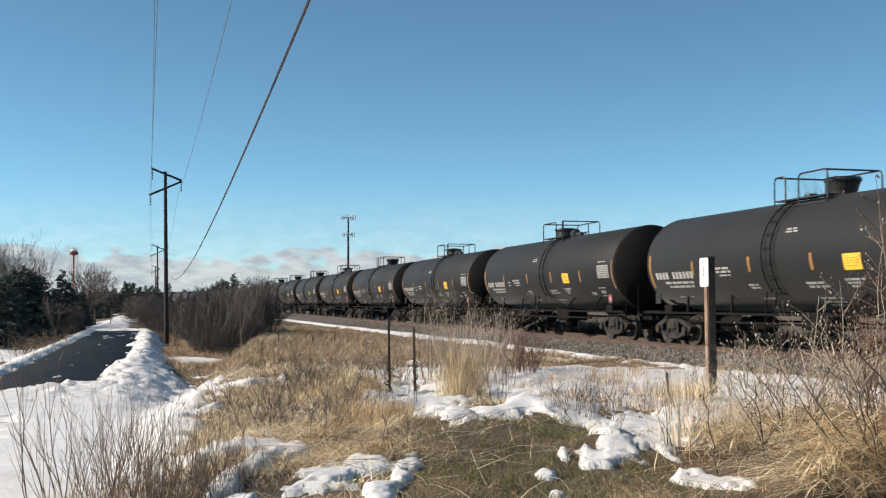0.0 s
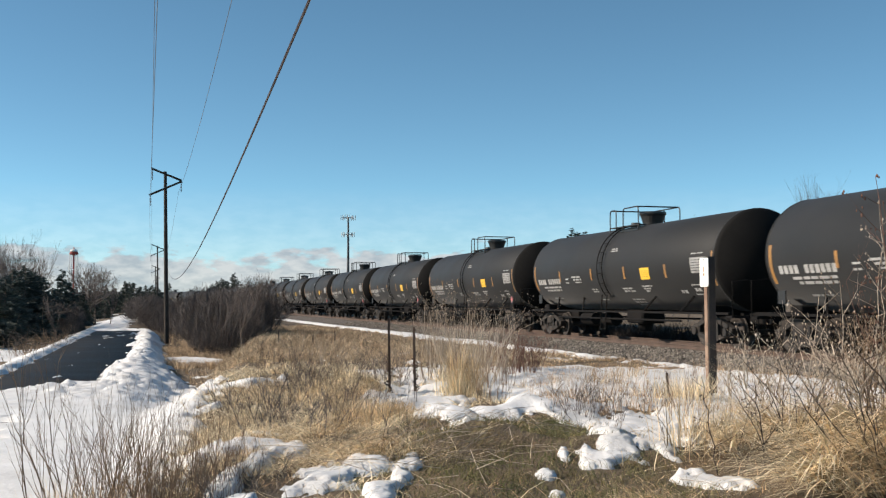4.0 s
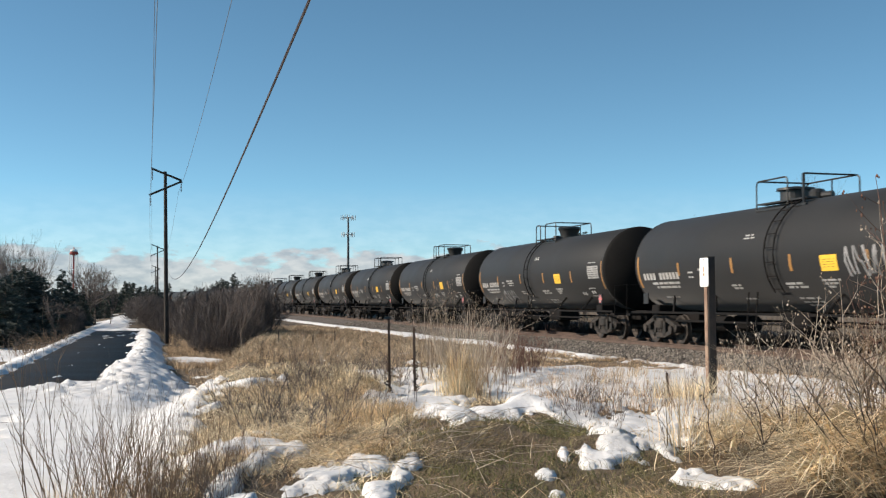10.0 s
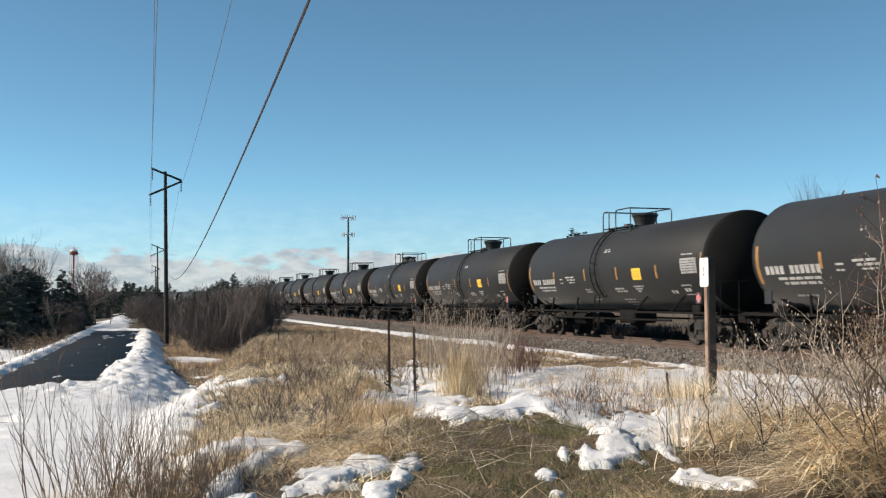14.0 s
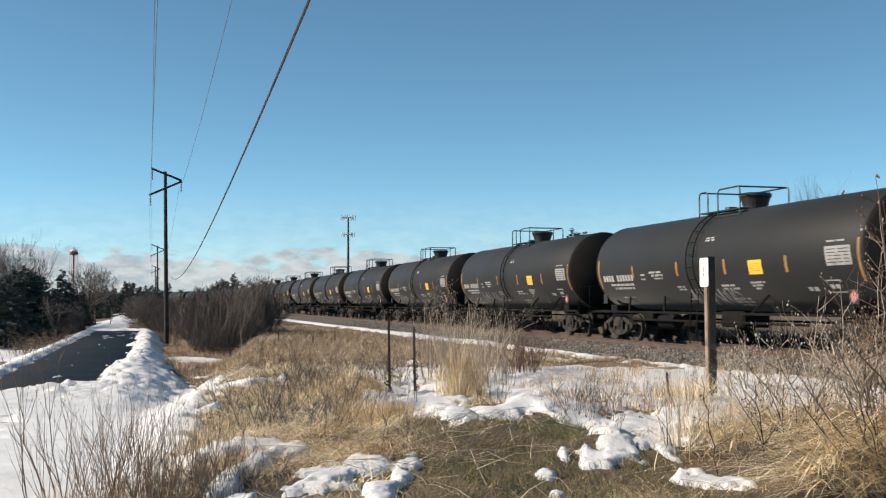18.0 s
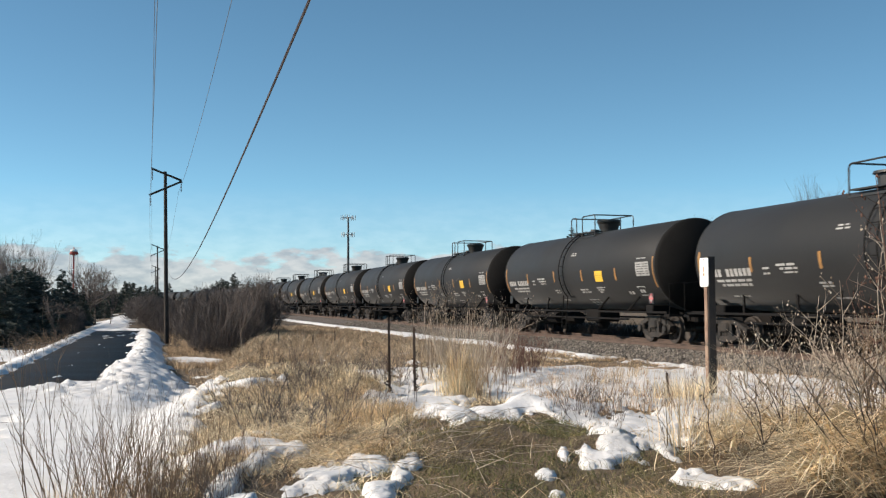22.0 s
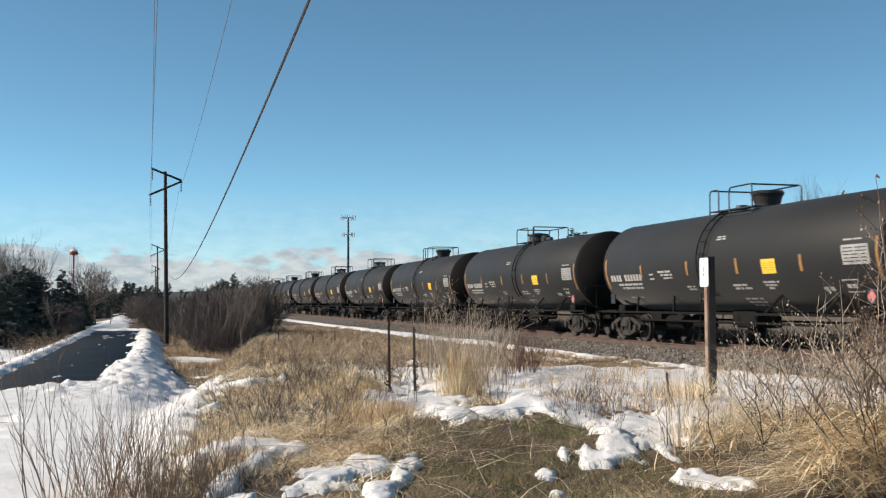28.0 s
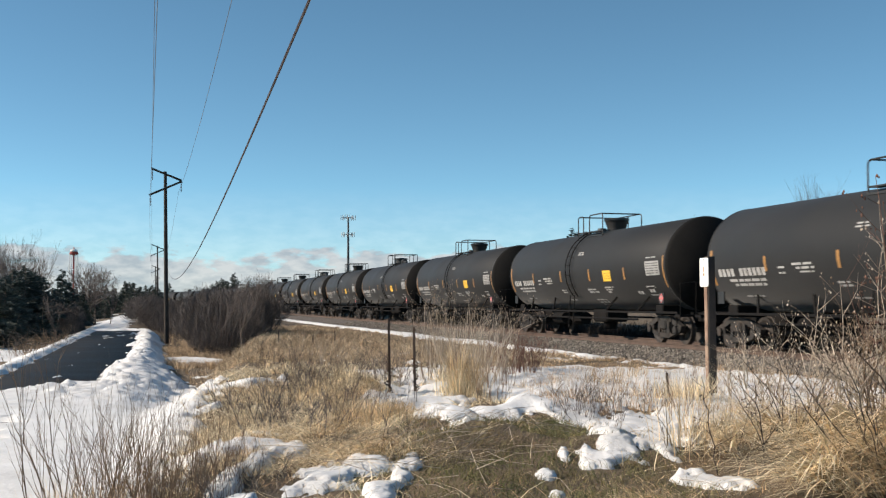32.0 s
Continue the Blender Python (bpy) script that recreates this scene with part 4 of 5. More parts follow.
def stalk_plant(name, label, category, group, mat, seed, stems, spread, high, r0, depth, seeds=False, lean=(0, 0), fork=(1, 3), opening=.6, single=True, sides=4, flare=.35, kink=.16, pod=1.0):
    """A clump of bare stems, each branching towards its top; each stem is a part of its own unless single is off."""
    r = random.Random(seed)
    plant = empty(name) if single else None
    if single:
        tagged(plant, label, category, group)
    out, tips = [], []
    for _ in range(stems):
        a, q = r.uniform(0, 6.28), spread * math.sqrt(r.random())
        b = (q * math.cos(a), q * math.sin(a), -.05)
        way = (math.cos(a) * r.uniform(0, flare) + lean[0] + r.uniform(-.12, .12), math.sin(a) * r.uniform(0, flare) + lean[1] + r.uniform(-.12, .12), 1)
        if single:
            out, tips = [], []
        grow(r, b, way, high * r.uniform(.45, .75), r0 * r.uniform(.7, 1.2), depth, out, opening, fork, 3 if single else 2, .06, tips, .6, kink)
        if single:
            v, f = tube_net(out, sides)
            stem = raw("stem", v, f, mat, plant)
            if seeds:
                seed_heads(r, tips, mat, stem, pod)
    if not single:
        v, f = tube_net(out, sides)
        plant = tagged(raw(name, v, f, mat), label, category, group)
    return plant


def seed_heads(r, tips, mat, stem, pod=1.0):
    v, f = [], []
    for p in tips:
        for _ in range(max(0, r.randint(-1, 2))):
            c = p + np.array([r.uniform(-.03, .03) for _ in range(3)])
            s = pod * r.uniform(.004, .0085)
            o = len(v)
            v += [c + (s, 0, 0), c + (-s, 0, 0), c + (0, s, 0), c + (0, -s, 0), c + (0, 0, s * 1.9), c + (0, 0, -s * 1.6)]
            f += [(o, o + 2, o + 4), (o + 2, o + 1, o + 4), (o + 1, o + 3, o + 4), (o + 3, o, o + 4), (o + 2, o, o + 5), (o + 1, o + 2, o + 5), (o + 3, o + 1, o + 5), (o, o + 3, o + 5)]
    tagged(raw("seed_head", v, f, mat, stem), kind="stuff")


def put(model, x, y, turn=0, size=1.0, dz=0.0):
    m = pose(x, y, land_at(x, y) + dz, 0, 0, turn)
    ob = copy_thing(model, m)
    ob.scale = (size, size, size)
    return ob


def place_first(model, x, y, turn=0, size=1.0, dz=0.0):
    model.matrix_basis = pose(x, y, land_at(x, y) + dz, 0, 0, turn)
    model.scale = (size, size, size)


def joined(name, label, category, models, places):
    """One mesh of many far plants."""
    V, Fc, o = [], [], 0
    shapes = []
    for m in models:
        me = m.data
        v = np.empty(len(me.vertices) * 3)
        me.vertices.foreach_get("co", v)
        shapes.append((v.reshape(-1, 3), np.array([p.vertices[:] for p in me.polygons])))
    for k, x, y, turn, size in places:
        v, f = shapes[k]
        a = math.radians(turn)
        rot = np.array([[math.cos(a), -math.sin(a), 0], [math.sin(a), math.cos(a), 0], [0, 0, 1]])
        V.append(v @ rot.T * size + (x, y, land_at(x, y)))
        Fc.append(f + o)
        o += len(v)
    ob = raw(name, np.vstack(V), np.vstack(Fc), models[0].data.materials[0])
    for m in models:
        bpy.data.objects.remove(m)
    return tagged(ob, label, category, kind="stuff")


def plant_all(models, places):
    """Each place is (model index, x, y, turn, size)."""
    used = set()
    for k, x, y, turn, size in places:
        if k in used:
            put(models[k], x, y, turn, size)
        else:
            used.add(k)
            place_first(models[k], x, y, turn, size)


def bare_tree(seed, high, depth, label, mat, spread=.55, r0=None, lift=.1):
    r, r0 = random.Random(seed), r0 or high * .014
    out = []
    trunk = high * .28
    grow(r, (0, 0, -.2), (r.uniform(-.05, .05), r.uniform(-.05, .05), 1), trunk + .2, r0 or high * .022, 0, out, lift=0, taper=.8)
    top = out[-1][1]
    for k in range(r.randint(4, 6)):
        a = r.uniform(0, 6.28)
        grow(r, top - np.array([0, 0, r.uniform(0, trunk * .35)]), (math.cos(a) * spread, math.sin(a) * spread, 1), high * .30, (r0 or high * .022) * .55, depth, out, spread, (2, 3), 3, lift)
    tree = empty("tree")
    tagged(tree, label, "tree")
    v, f = tube_net([s for s in out if s[2] > (r0 or high * .022) * .3], 6)
    raw("trunk", v, f, M["bark"], tree)
    v, f = tube_net([s for s in out if s[2] <= (r0 or high * .022) * .3], 3)
    raw("crown", v, f, mat, tree)
    return tree


def conifer(seed, high, width, label, mat, tufts=2600, droop=.25, bottom=.06, fine=1.0):
    """Trunk, boughs in whorls and tufts of needles along them."""
    r = np.random.default_rng(seed)
    tree = empty("tree")
    tagged(tree, label, "tree")
    part("trunk", rod(bmesh.new(), (0, 0, -.3), (0, 0, high * .97), high * .022, .02, 8), M["bark"], tree)
    segs, V, Fc = [], [], []
    boughs = int(20 + high * 13)
    for k in range(boughs):
        u = (k + r.random()) / boughs
        t = bottom + (1 - bottom) * u
        whorl = 1.0 if k % 3 else r.uniform(.55, .8)
        reach = width * .5 * (1.02 - t) ** .8 * r.uniform(.75, 1.15) * whorl + .03
        a = r.uniform(0, 6.283)
        rise = .45 * t + r.uniform(-.1, .15)
        p0 = np.array([0, 0, t * high])
        p1 = p0 + np.array([math.cos(a) * reach, math.sin(a) * reach, reach * (rise - droop)])
        segs.append((p0, p1, .012 + .012 * reach, .005))
        share = max(5, int(tufts / boughs * 1.9 * reach / (width * .5)))
        for _ in range(share):
            q = r.random() ** .75
            wide = .04 + .20 * reach * (1 - .75 * q)
            c = p0 + (p1 - p0) * q
            off = r.normal(0, wide)
            c = c + np.array([-math.sin(a) * off, math.cos(a) * off, -abs(off) * .25 + r.normal(0, .04)])
            d = np.array([math.cos(a) - math.sin(a) * np.sign(off) * .8, math.sin(a) + math.cos(a) * np.sign(off) * .8, .12]) + r.normal(0, .25, 3)
            d /= np.linalg.norm(d)
            w = np.cross(d, r.normal(0, 1, 3))
            w /= np.linalg.norm(w)
            L = r.uniform(.13, .27) * (.6 + high / 8) * fine * (.55 + .45 * min(1, 1.6 * (1 - t)))
            o = len(V)
            V += [c - d * L * .4 - w * L * .08, c - d * L * .4 + w * L * .08, c + d * L * .9 + np.array([0, 0, -.03]), c + w * L * .16 + d * .1 * L, c - w * L * .16 + d * .1 * L]
            Fc += [(o, o + 1, o + 3, o + 2), (o, o + 2, o + 4)]
    v, f = tube_net(segs, 4)
    raw("branchwork", v, f, M["bark"], tree)
    raw("crown", V, Fc, mat, tree)
    return tree


def round_tree(seed, label, wide, high, stem):
    """A bare tree: trunk, limbs, and a dense round crown of fine twigs."""
    r, out = random.Random(seed), []
    tree = empty("tree")
    tagged(tree, label, "tree")
    part("trunk", pipe(bmesh.new(), [(0, 0, -.3), (.05, .03, stem * .5), (-.03, .05, stem), (.04, 0, stem + .25 * (high - stem))], .10, 8), M["bark"], tree)
    mid, half = (high + stem * .8) / 2, (high - stem * .8) / 2
    for k in range(20):
        a, up = r.uniform(0, 6.28), r.uniform(.15, 1.6)
        grow(r, (0, 0, stem + r.uniform(-.2, .25) * (high - stem)), (math.cos(a), math.sin(a), up), high * r.uniform(.22, .32), .04, 3, out, .85, (3, 4), 2, .02)
    kept = []
    for p, q, ra, rb in out:
        if ((q[0] ** 2 + q[1] ** 2) / (wide / 2) ** 2 + ((q[2] - mid) / half) ** 2) < r.uniform(.75, 1.12):
            kept.append((p, q, max(ra, .009), max(rb, .007)))
    v, f = tube_net(kept, 3)
    raw("crown", v, f, M["twig_far"], tree)
    return tree


spot = lambda px, depth: ((px - 784) / 1926 * depth, depth)

# dark spruces left of the path
for k, (px, d, high, width) in enumerate(((45, 68, 4.7, 5.0), (10, 60, 3.9, 4.6), (72, 74, 4.3, 4.4), (110, 82, 5.0, 3.6), (124, 84, 3.8, 3.4), (-40, 64, 4.6, 4.6), (28, 74, 4.6, 4.6), (92, 84, 3.6, 3.6), (58, 70, 4.5, 5.2), (22, 65, 4.5, 5.2), (100, 78, 3.4, 3.4))):
    x, y = spot(px, d)
    c = conifer(40 + k, high, width, "dense dark spruce beside the snowy path", M["needles"], 15000 if k < 3 else 9000, fine=.95)
    c.matrix_basis = pose(x, y, land_at(x, y), 0, 0, 60 * k)

# far row of conifers and bare trees
far_models = [conifer(60 + k, h, w, "far dark conifer at the end of the path", M["needles_far"], 900, fine=1.9) for k, (h, w) in enumerate(((7, 5.0), (5.6, 5.2), (7, 4.4)))]
places = []
r = random.Random(5)
for px in list(range(135, 190, 7)) + [300, 322]:
    d = r.uniform(190, 300)
    places.append((r.randint(0, 2), *spot(px, d), r.uniform(0, 360), r.uniform(.65, .95) * d / 250))
for px, d, s in ((222, 230, 1.0), (248, 260, 1.05)):
    places.append((r.randint(0, 2), *spot(px, d), r.uniform(0, 360), s))
pine = conifer(66, 7, 6.2, "far round-crowned dark pine behind the train", M["needles_far"], 3600, fine=1.5, bottom=.15, droop=.1)
plant_all([pine], [(0, *spot(1016, 85), 20, .98), (0, *spot(1034, 86), 90, .96)] + [(0, *spot(px, d), 50 * k, s) for k, (px, d, s) in enumerate(((384, 330, 1.2), (393, 325, 1.3), (402, 335, 1.22), (414, 320, 1.5), (376, 335, 1.1), (398, 328, 1.2)))])
for k in range(26):                        # dark young growth left of the far path
    px = r.uniform(128, 190)
    d = r.uniform(105, 125) if px < 160 else r.uniform(150, 200)
    places.append((r.randint(0, 2), *spot(px, d), r.uniform(0, 360), r.uniform(.35, .6) * d / 130))
for px in range(190, 294, 4):
    d = r.uniform(228, 250) if px < 234 else r.uniform(130, 160)
    places.append((r.randint(0, 2), *spot(px, d), r.uniform(0, 360), r.uniform(.75, 1.0) if px < 234 else r.uniform(.52, .72)))
plant_all(far_models, places)

bare_models = [bare_tree(70 + k, h, 4, lab, M["twig"], sp) for k, (h, sp, lab) in enumerate(((6.5, .5, "bare winter tree with an upswept crown"), (5.5, .65, "bare spreading tree beside the path"), (5.0, .45, "thin bare tree with pale twigs")))]
plant_all([round_tree(77, "bare round-crowned tree beside the far path", 4.4, 5.6, 2.2)], [(0, *spot(158, 112), 0, 1.25), (0, *spot(170, 116), 120, 1.2), (0, *spot(149, 120), 240, 1.1)])
plant_all([round_tree(78, "tall bare tree with a dense grey crown", 4.6, 7.0, 1.8)], [(0, *spot(10, 88), 0, 1.16), (0, *spot(45, 94), 120, 1.08), (0, *spot(-14, 86), 240, 1.16)])
plant_all(bare_models, [(0, *spot(18, 94), 0, .9), (2, *spot(196, 98), 10, .75), 
                        (2, *spot(100, 62), 80, .6), (2, *spot(325, 300), 20, 1.2), (0, *spot(30, 100), 20, 1.3), (0, *spot(-5, 98), 260, 1.35), (0, *spot(60, 104), 75, 1.2), (2, *spot(15, 90), 45, 1.4), (1, *spot(432, 47), 70, .55), (0, *spot(62, 96), 300, .9), (1, *spot(160, 112), 100, .9),
                        (2, *spot(1240, 62), 0, 1.12), (0, *spot(1215, 66), 60, .92), (1, *spot(1275, 60), 160, 1.04), (2, *spot(1485, 52), 30, 1.5), (0, *spot(1320, 60), 210, .75)])

# grey-brown brush between path and track, and on the far side
def dome_shrub(seed, stems, wide, high):
    """A dense round shrub of many fine twigs."""
    r, out = random.Random(seed), []
    for _ in range(stems):
        a, q = r.uniform(0, 6.28), r.uniform(0, 1.25)
        grow(r, (.25 * math.cos(a), .25 * math.sin(a), -.1), (math.cos(a) * q, math.sin(a) * q, 1), high * r.uniform(.38, .52), .019, 3, out, .8, (3, 4), 2, .05)
    kept = []
    for p, q, ra, rb in out:
        if ((q[0] ** 2 + q[1] ** 2) / (wide / 2) ** 2 + (max(q[2], 0) / high) ** 2) < r.uniform(.8, 1.12) and q[2] > -.05:
            kept.append((p, q, min(max(ra, .0040), .0048), min(max(rb, .0036), .0046)))
    v, f = tube_net(kept, 3)
    return tagged(raw("shrub", v, f, M["twig"]), "dense round leafless shrub of grey-brown twigs", "shrub", "thicket by the track")


brush_models = [dome_shrub(90 + k, 36, 2.7, 2.2) for k in range(4)]
far_brush = [stalk_plant("shrub", "leafless shrub in a far thicket", "shrub", "far thicket", M["twig"], 95 + k, 6, .8, 1.7, .021, 2, fork=(1, 3), opening=1.1, single=False, sides=3, flare=.9) for k in range(3)]
places, far = [], []
r = random.Random(8)
for k in range(17):                        # the great round bush in the ditch
    places.append((k % 4, *spot(r.uniform(372, 462), r.uniform(50, 61)), r.uniform(0, 360), r.uniform(1.38, 1.60)))
for k in range(13):                        # its low skirt
    places.append((k % 4, *spot(r.uniform(362, 445), r.uniform(50, 57)), r.uniform(0, 360), r.uniform(.45, .8)))
for k in range(13):                        # behind it, up to the track
    s = r.uniform(62, 92)
    places.append((k % 4, *at(float(crest(s)) + r.uniform(-3.4, -1.2), s), r.uniform(0, 360), r.uniform(1.25, 1.45)))
for k in range(12):                        # the bush left of the pole
    places.append((k % 4, *spot(r.uniform(236, 292), r.uniform(82, 104)), r.uniform(0, 360), r.uniform(1.15, 1.4)))
for k in range(15):                        # before and between the spruces
    places.append((k % 4, *spot(r.uniform(98, 128), r.uniform(74, 92)), r.uniform(0, 360), r.uniform(.9, 1.3)))
for k in range(9):                         # between the two
    places.append((k % 4, *spot(r.uniform(295, 345), r.uniform(66, 92)), r.uniform(0, 360), r.uniform(1.2, 1.45)))
plant_all(brush_models, places)


def wild(count, s0, s1, n0, n1, a, b):
    for _ in range(count):
        x, y = at(r.uniform(n0, n1), r.uniform(s0, s1))
        far.append((r.randint(0, 2), x, y, r.uniform(0, 360), r.uniform(a, b)))


wild(37, 104, 190, 0, 11.5, .95, 1.3)
wild(14, 190, 330, -3, 8, .9, 1.3)
wild(6, 56, 84, -12, -6.4, .35, .75)
wild(19, 84, 125, -17, -9, 1.0, 1.5)
wild(7, 100, 140, -15, -9.5, .4, .7)
wild(31, 110, 260, -36, -10, .5, .9)
wild(25, 170, 300, -60, -12, .8, 1.2)
wild(46, 8, 150, 20.2, 23.5, .7, 1.0)
joined("far_thicket", "far leafless grey-brown scrub along the track and path", "scrub", far_brush, far)

# weeds and shrubs in the foreground
weed_models = [
    stalk_plant("weed", "tall dry weed with branching pale stems and seed heads", "weed", "tall weeds", M["stem_pale"], 110, 6, .35, 1.15, .0072, 3, True, fork=(1, 3), opening=.75, kink=.26),
    stalk_plant("weed", "tall dry weed with dark bent stems", "weed", "tall weeds", M["stem"], 111, 4, .3, 1.3, .007, 2, True, fork=(1, 3), opening=.6, flare=.6),
    stalk_plant("shrub", "small leafless shrub of thin brown twigs", "shrub", "foreground shrubs", M["stem"], 112, 9, .32, 1.0, .0062, 2, False, fork=(1, 3), opening=.35),
    stalk_plant("weed", "thin upright dry weed with pale stems", "weed", "upright weeds", M["stem_pale"], 114, 5, .4, .85, .0055, 1, False, fork=(1, 3), opening=.35),
    stalk_plant("weed", "much-branched dry weed with pale crooked stems", "weed", "tall weeds", M["stem_pale"], 117, 6, .4, .80, .0118, 3, True, fork=(1, 3), opening=1.0, flare=.6, kink=.34),
    stalk_plant("shrub", "small leafless shrub with reddish twigs", "shrub", "foreground shrubs", M["twig_red"], 113, 12, .4, .8, .0115, 2, False, fork=(2, 4), opening=.7),
    stalk_plant("weed", "dark dead weed with stems bent over the grass", "weed", "tall weeds", M["stem_dark"], 121, 4, .2, 1.25, .0085, 1, False, fork=(1, 2), opening=.6, flare=1.5),
    stalk_plant("weed", "much-branched dry weed with brown crooked stems", "weed", "tall weeds", M["stem"], 119, 5, .4, .85, .0105, 3, True, fork=(1, 3), opening=.95, flare=.6, kink=.34),
]
r = random.Random(12)
places = []
for px, d, k, s in ((1335, 13, 4, 1.0), (1385, 11.8, 4, 1.25), (1435, 12.2, 4, 1.5), (1480, 12.6, 7, 1.45), (1508, 12.2, 4, 1.3), (1300, 14, 4, .6), (1560, 11.4, 4, 1.2), (1455, 13, 4, 1.25), (1590, 12, 7, 1.2),
                    (1260, 13, 4, .5), (1430, 14, 0, .8),
                    (116, 10.5, 2, 1.35), (240, 9.7, 2, .95), (150, 10.6, 2, .95), (190, 10.0, 2, .9), (300, 9.8, 2, .85), (225, 9.9, 2, .85), (255, 10.2, 2, .75), (285, 9.9, 2, .7), (320, 10.2, 2, .62), (352, 10.1, 2, .6), (385, 10.4, 2, .55), (265, 9.4, 2, .7), (300, 9.5, 2, .65), (335, 9.4, 2, .6), (165, 9.3, 2, .85), (375, 9.5, 2, .55), (230, 9.2, 2, .7), (410, 9.9, 2, .5), (205, 10.5, 2, .8), (345, 9.6, 2, .8),
                    (908, 25.2, 5, .95), (930, 24.8, 5, .95), (886, 25, 5, .9), (948, 25.2, 5, .8), (920, 24.2, 5, .8), (790, 22, 1, .85), (815, 22.5, 0, .9), (840, 21, 1, .9), (865, 22, 0, .85), (770, 23, 1, .8), (890, 21.5, 1, .8), (800, 24, 0, .95), (850, 25, 1, .9),
                    (1060, 17, 2, .5), (1100, 20, 2, .5), (870, 17.2, 2, .7), (885, 17.8, 2, .7), (1200, 15, 2, .7), (1230, 14, 1, .55), (560, 19, 2, .7), (600, 17, 2, .6), (540, 22, 2, .8), (480, 20, 2, .7), (1080, 13.4, 2, .4), (690, 21, 2, .6)):
    places.append((k, *spot(px, d), r.uniform(0, 360), s))
for k in range(9):
    places.append((k % 2, *spot(r.uniform(755, 900), r.uniform(20.5, 24)), r.uniform(0, 360), r.uniform(.85, 1.15)))
places += [(6, *spot(1570, 9.4), 130, .9), (6, *spot(1390, 11.4), 250, .8)]
for k in range(14):
    places.append((3, *spot(r.uniform(755, 905), r.uniform(20.5, 25)), r.uniform(0, 360), r.uniform(1.0, 1.5)))
for k in range(12):
    places.append((3, *spot(r.uniform(470, 760), r.uniform(18, 32)), r.uniform(0, 360), r.uniform(.6, 1.1)))
for k in range(12):
    places.append((3, *spot(r.uniform(930, 1250), r.uniform(15, 22)), r.uniform(0, 360), r.uniform(.35, .7)))
plant_all(weed_models, places)
tall = stalk_plant("shrub", "tall bare shrub with reddish budded twigs", "shrub", "", M["twig_red"], 141, 5, .2, 2.5, .016, 3, True, fork=(1, 3), opening=.6, flare=.3, pod=1.7)
place_first(tall, *spot(1600, 12.0), 40, .72)


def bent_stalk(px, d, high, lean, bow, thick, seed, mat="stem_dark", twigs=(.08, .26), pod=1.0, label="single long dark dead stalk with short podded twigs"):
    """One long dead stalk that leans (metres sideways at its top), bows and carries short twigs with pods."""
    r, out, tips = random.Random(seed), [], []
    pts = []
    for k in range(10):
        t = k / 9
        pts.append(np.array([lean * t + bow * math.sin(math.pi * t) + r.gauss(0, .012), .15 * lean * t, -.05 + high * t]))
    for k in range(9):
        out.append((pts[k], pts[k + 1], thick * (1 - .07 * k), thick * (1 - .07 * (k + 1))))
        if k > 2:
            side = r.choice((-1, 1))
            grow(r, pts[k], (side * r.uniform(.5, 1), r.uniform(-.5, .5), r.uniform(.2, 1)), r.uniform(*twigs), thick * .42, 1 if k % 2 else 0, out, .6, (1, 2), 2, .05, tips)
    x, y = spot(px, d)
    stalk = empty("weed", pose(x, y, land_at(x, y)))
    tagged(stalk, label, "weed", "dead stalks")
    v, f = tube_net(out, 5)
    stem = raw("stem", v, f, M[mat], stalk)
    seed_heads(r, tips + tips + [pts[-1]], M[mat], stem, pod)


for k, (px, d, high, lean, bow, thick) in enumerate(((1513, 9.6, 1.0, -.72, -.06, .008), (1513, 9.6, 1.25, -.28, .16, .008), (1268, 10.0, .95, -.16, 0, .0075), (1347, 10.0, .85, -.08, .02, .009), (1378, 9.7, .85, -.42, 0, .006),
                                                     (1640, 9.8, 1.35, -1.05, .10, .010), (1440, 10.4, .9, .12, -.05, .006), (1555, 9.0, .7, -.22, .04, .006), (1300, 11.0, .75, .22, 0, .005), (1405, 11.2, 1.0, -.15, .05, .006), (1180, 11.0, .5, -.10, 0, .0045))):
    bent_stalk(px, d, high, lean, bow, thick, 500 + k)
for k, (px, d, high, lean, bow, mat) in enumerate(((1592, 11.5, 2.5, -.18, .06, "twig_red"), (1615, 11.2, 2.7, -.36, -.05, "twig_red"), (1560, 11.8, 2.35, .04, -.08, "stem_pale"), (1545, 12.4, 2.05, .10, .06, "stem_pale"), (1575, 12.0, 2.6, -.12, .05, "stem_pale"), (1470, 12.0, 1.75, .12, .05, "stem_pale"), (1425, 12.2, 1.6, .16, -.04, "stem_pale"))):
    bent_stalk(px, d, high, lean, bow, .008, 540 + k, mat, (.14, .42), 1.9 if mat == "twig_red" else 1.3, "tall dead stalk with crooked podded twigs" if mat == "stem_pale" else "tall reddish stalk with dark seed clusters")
tangle = [stalk_plant("weed", "low brown tangle of withered weeds in grass", "weed", "withered weeds", M["twig"], 150 + k, 9, .4, .36, .0062, 2, fork=(1, 3), opening=.8, single=False, sides=3, flare=.8, kink=.24) for k in range(3)]
joined("withered_weeds", "low brown tangles of withered weeds in grass", "weed", tangle, [(k % 3, *spot(r.uniform(440, 700), r.uniform(12, 30)), r.uniform(0, 360), r.uniform(.7, 1.5)) for k in range(70)] + [(k % 3, *spot(r.uniform(990, 1200), r.uniform(14.5, 21)), r.uniform(0, 360), r.uniform(.5, .9)) for k in range(18)] + [(k % 3, *spot(r.gauss(1045, 40), r.uniform(15.0, 16.6)), r.uniform(0, 360), r.uniform(.6, 1.2)) for k in range(11)])
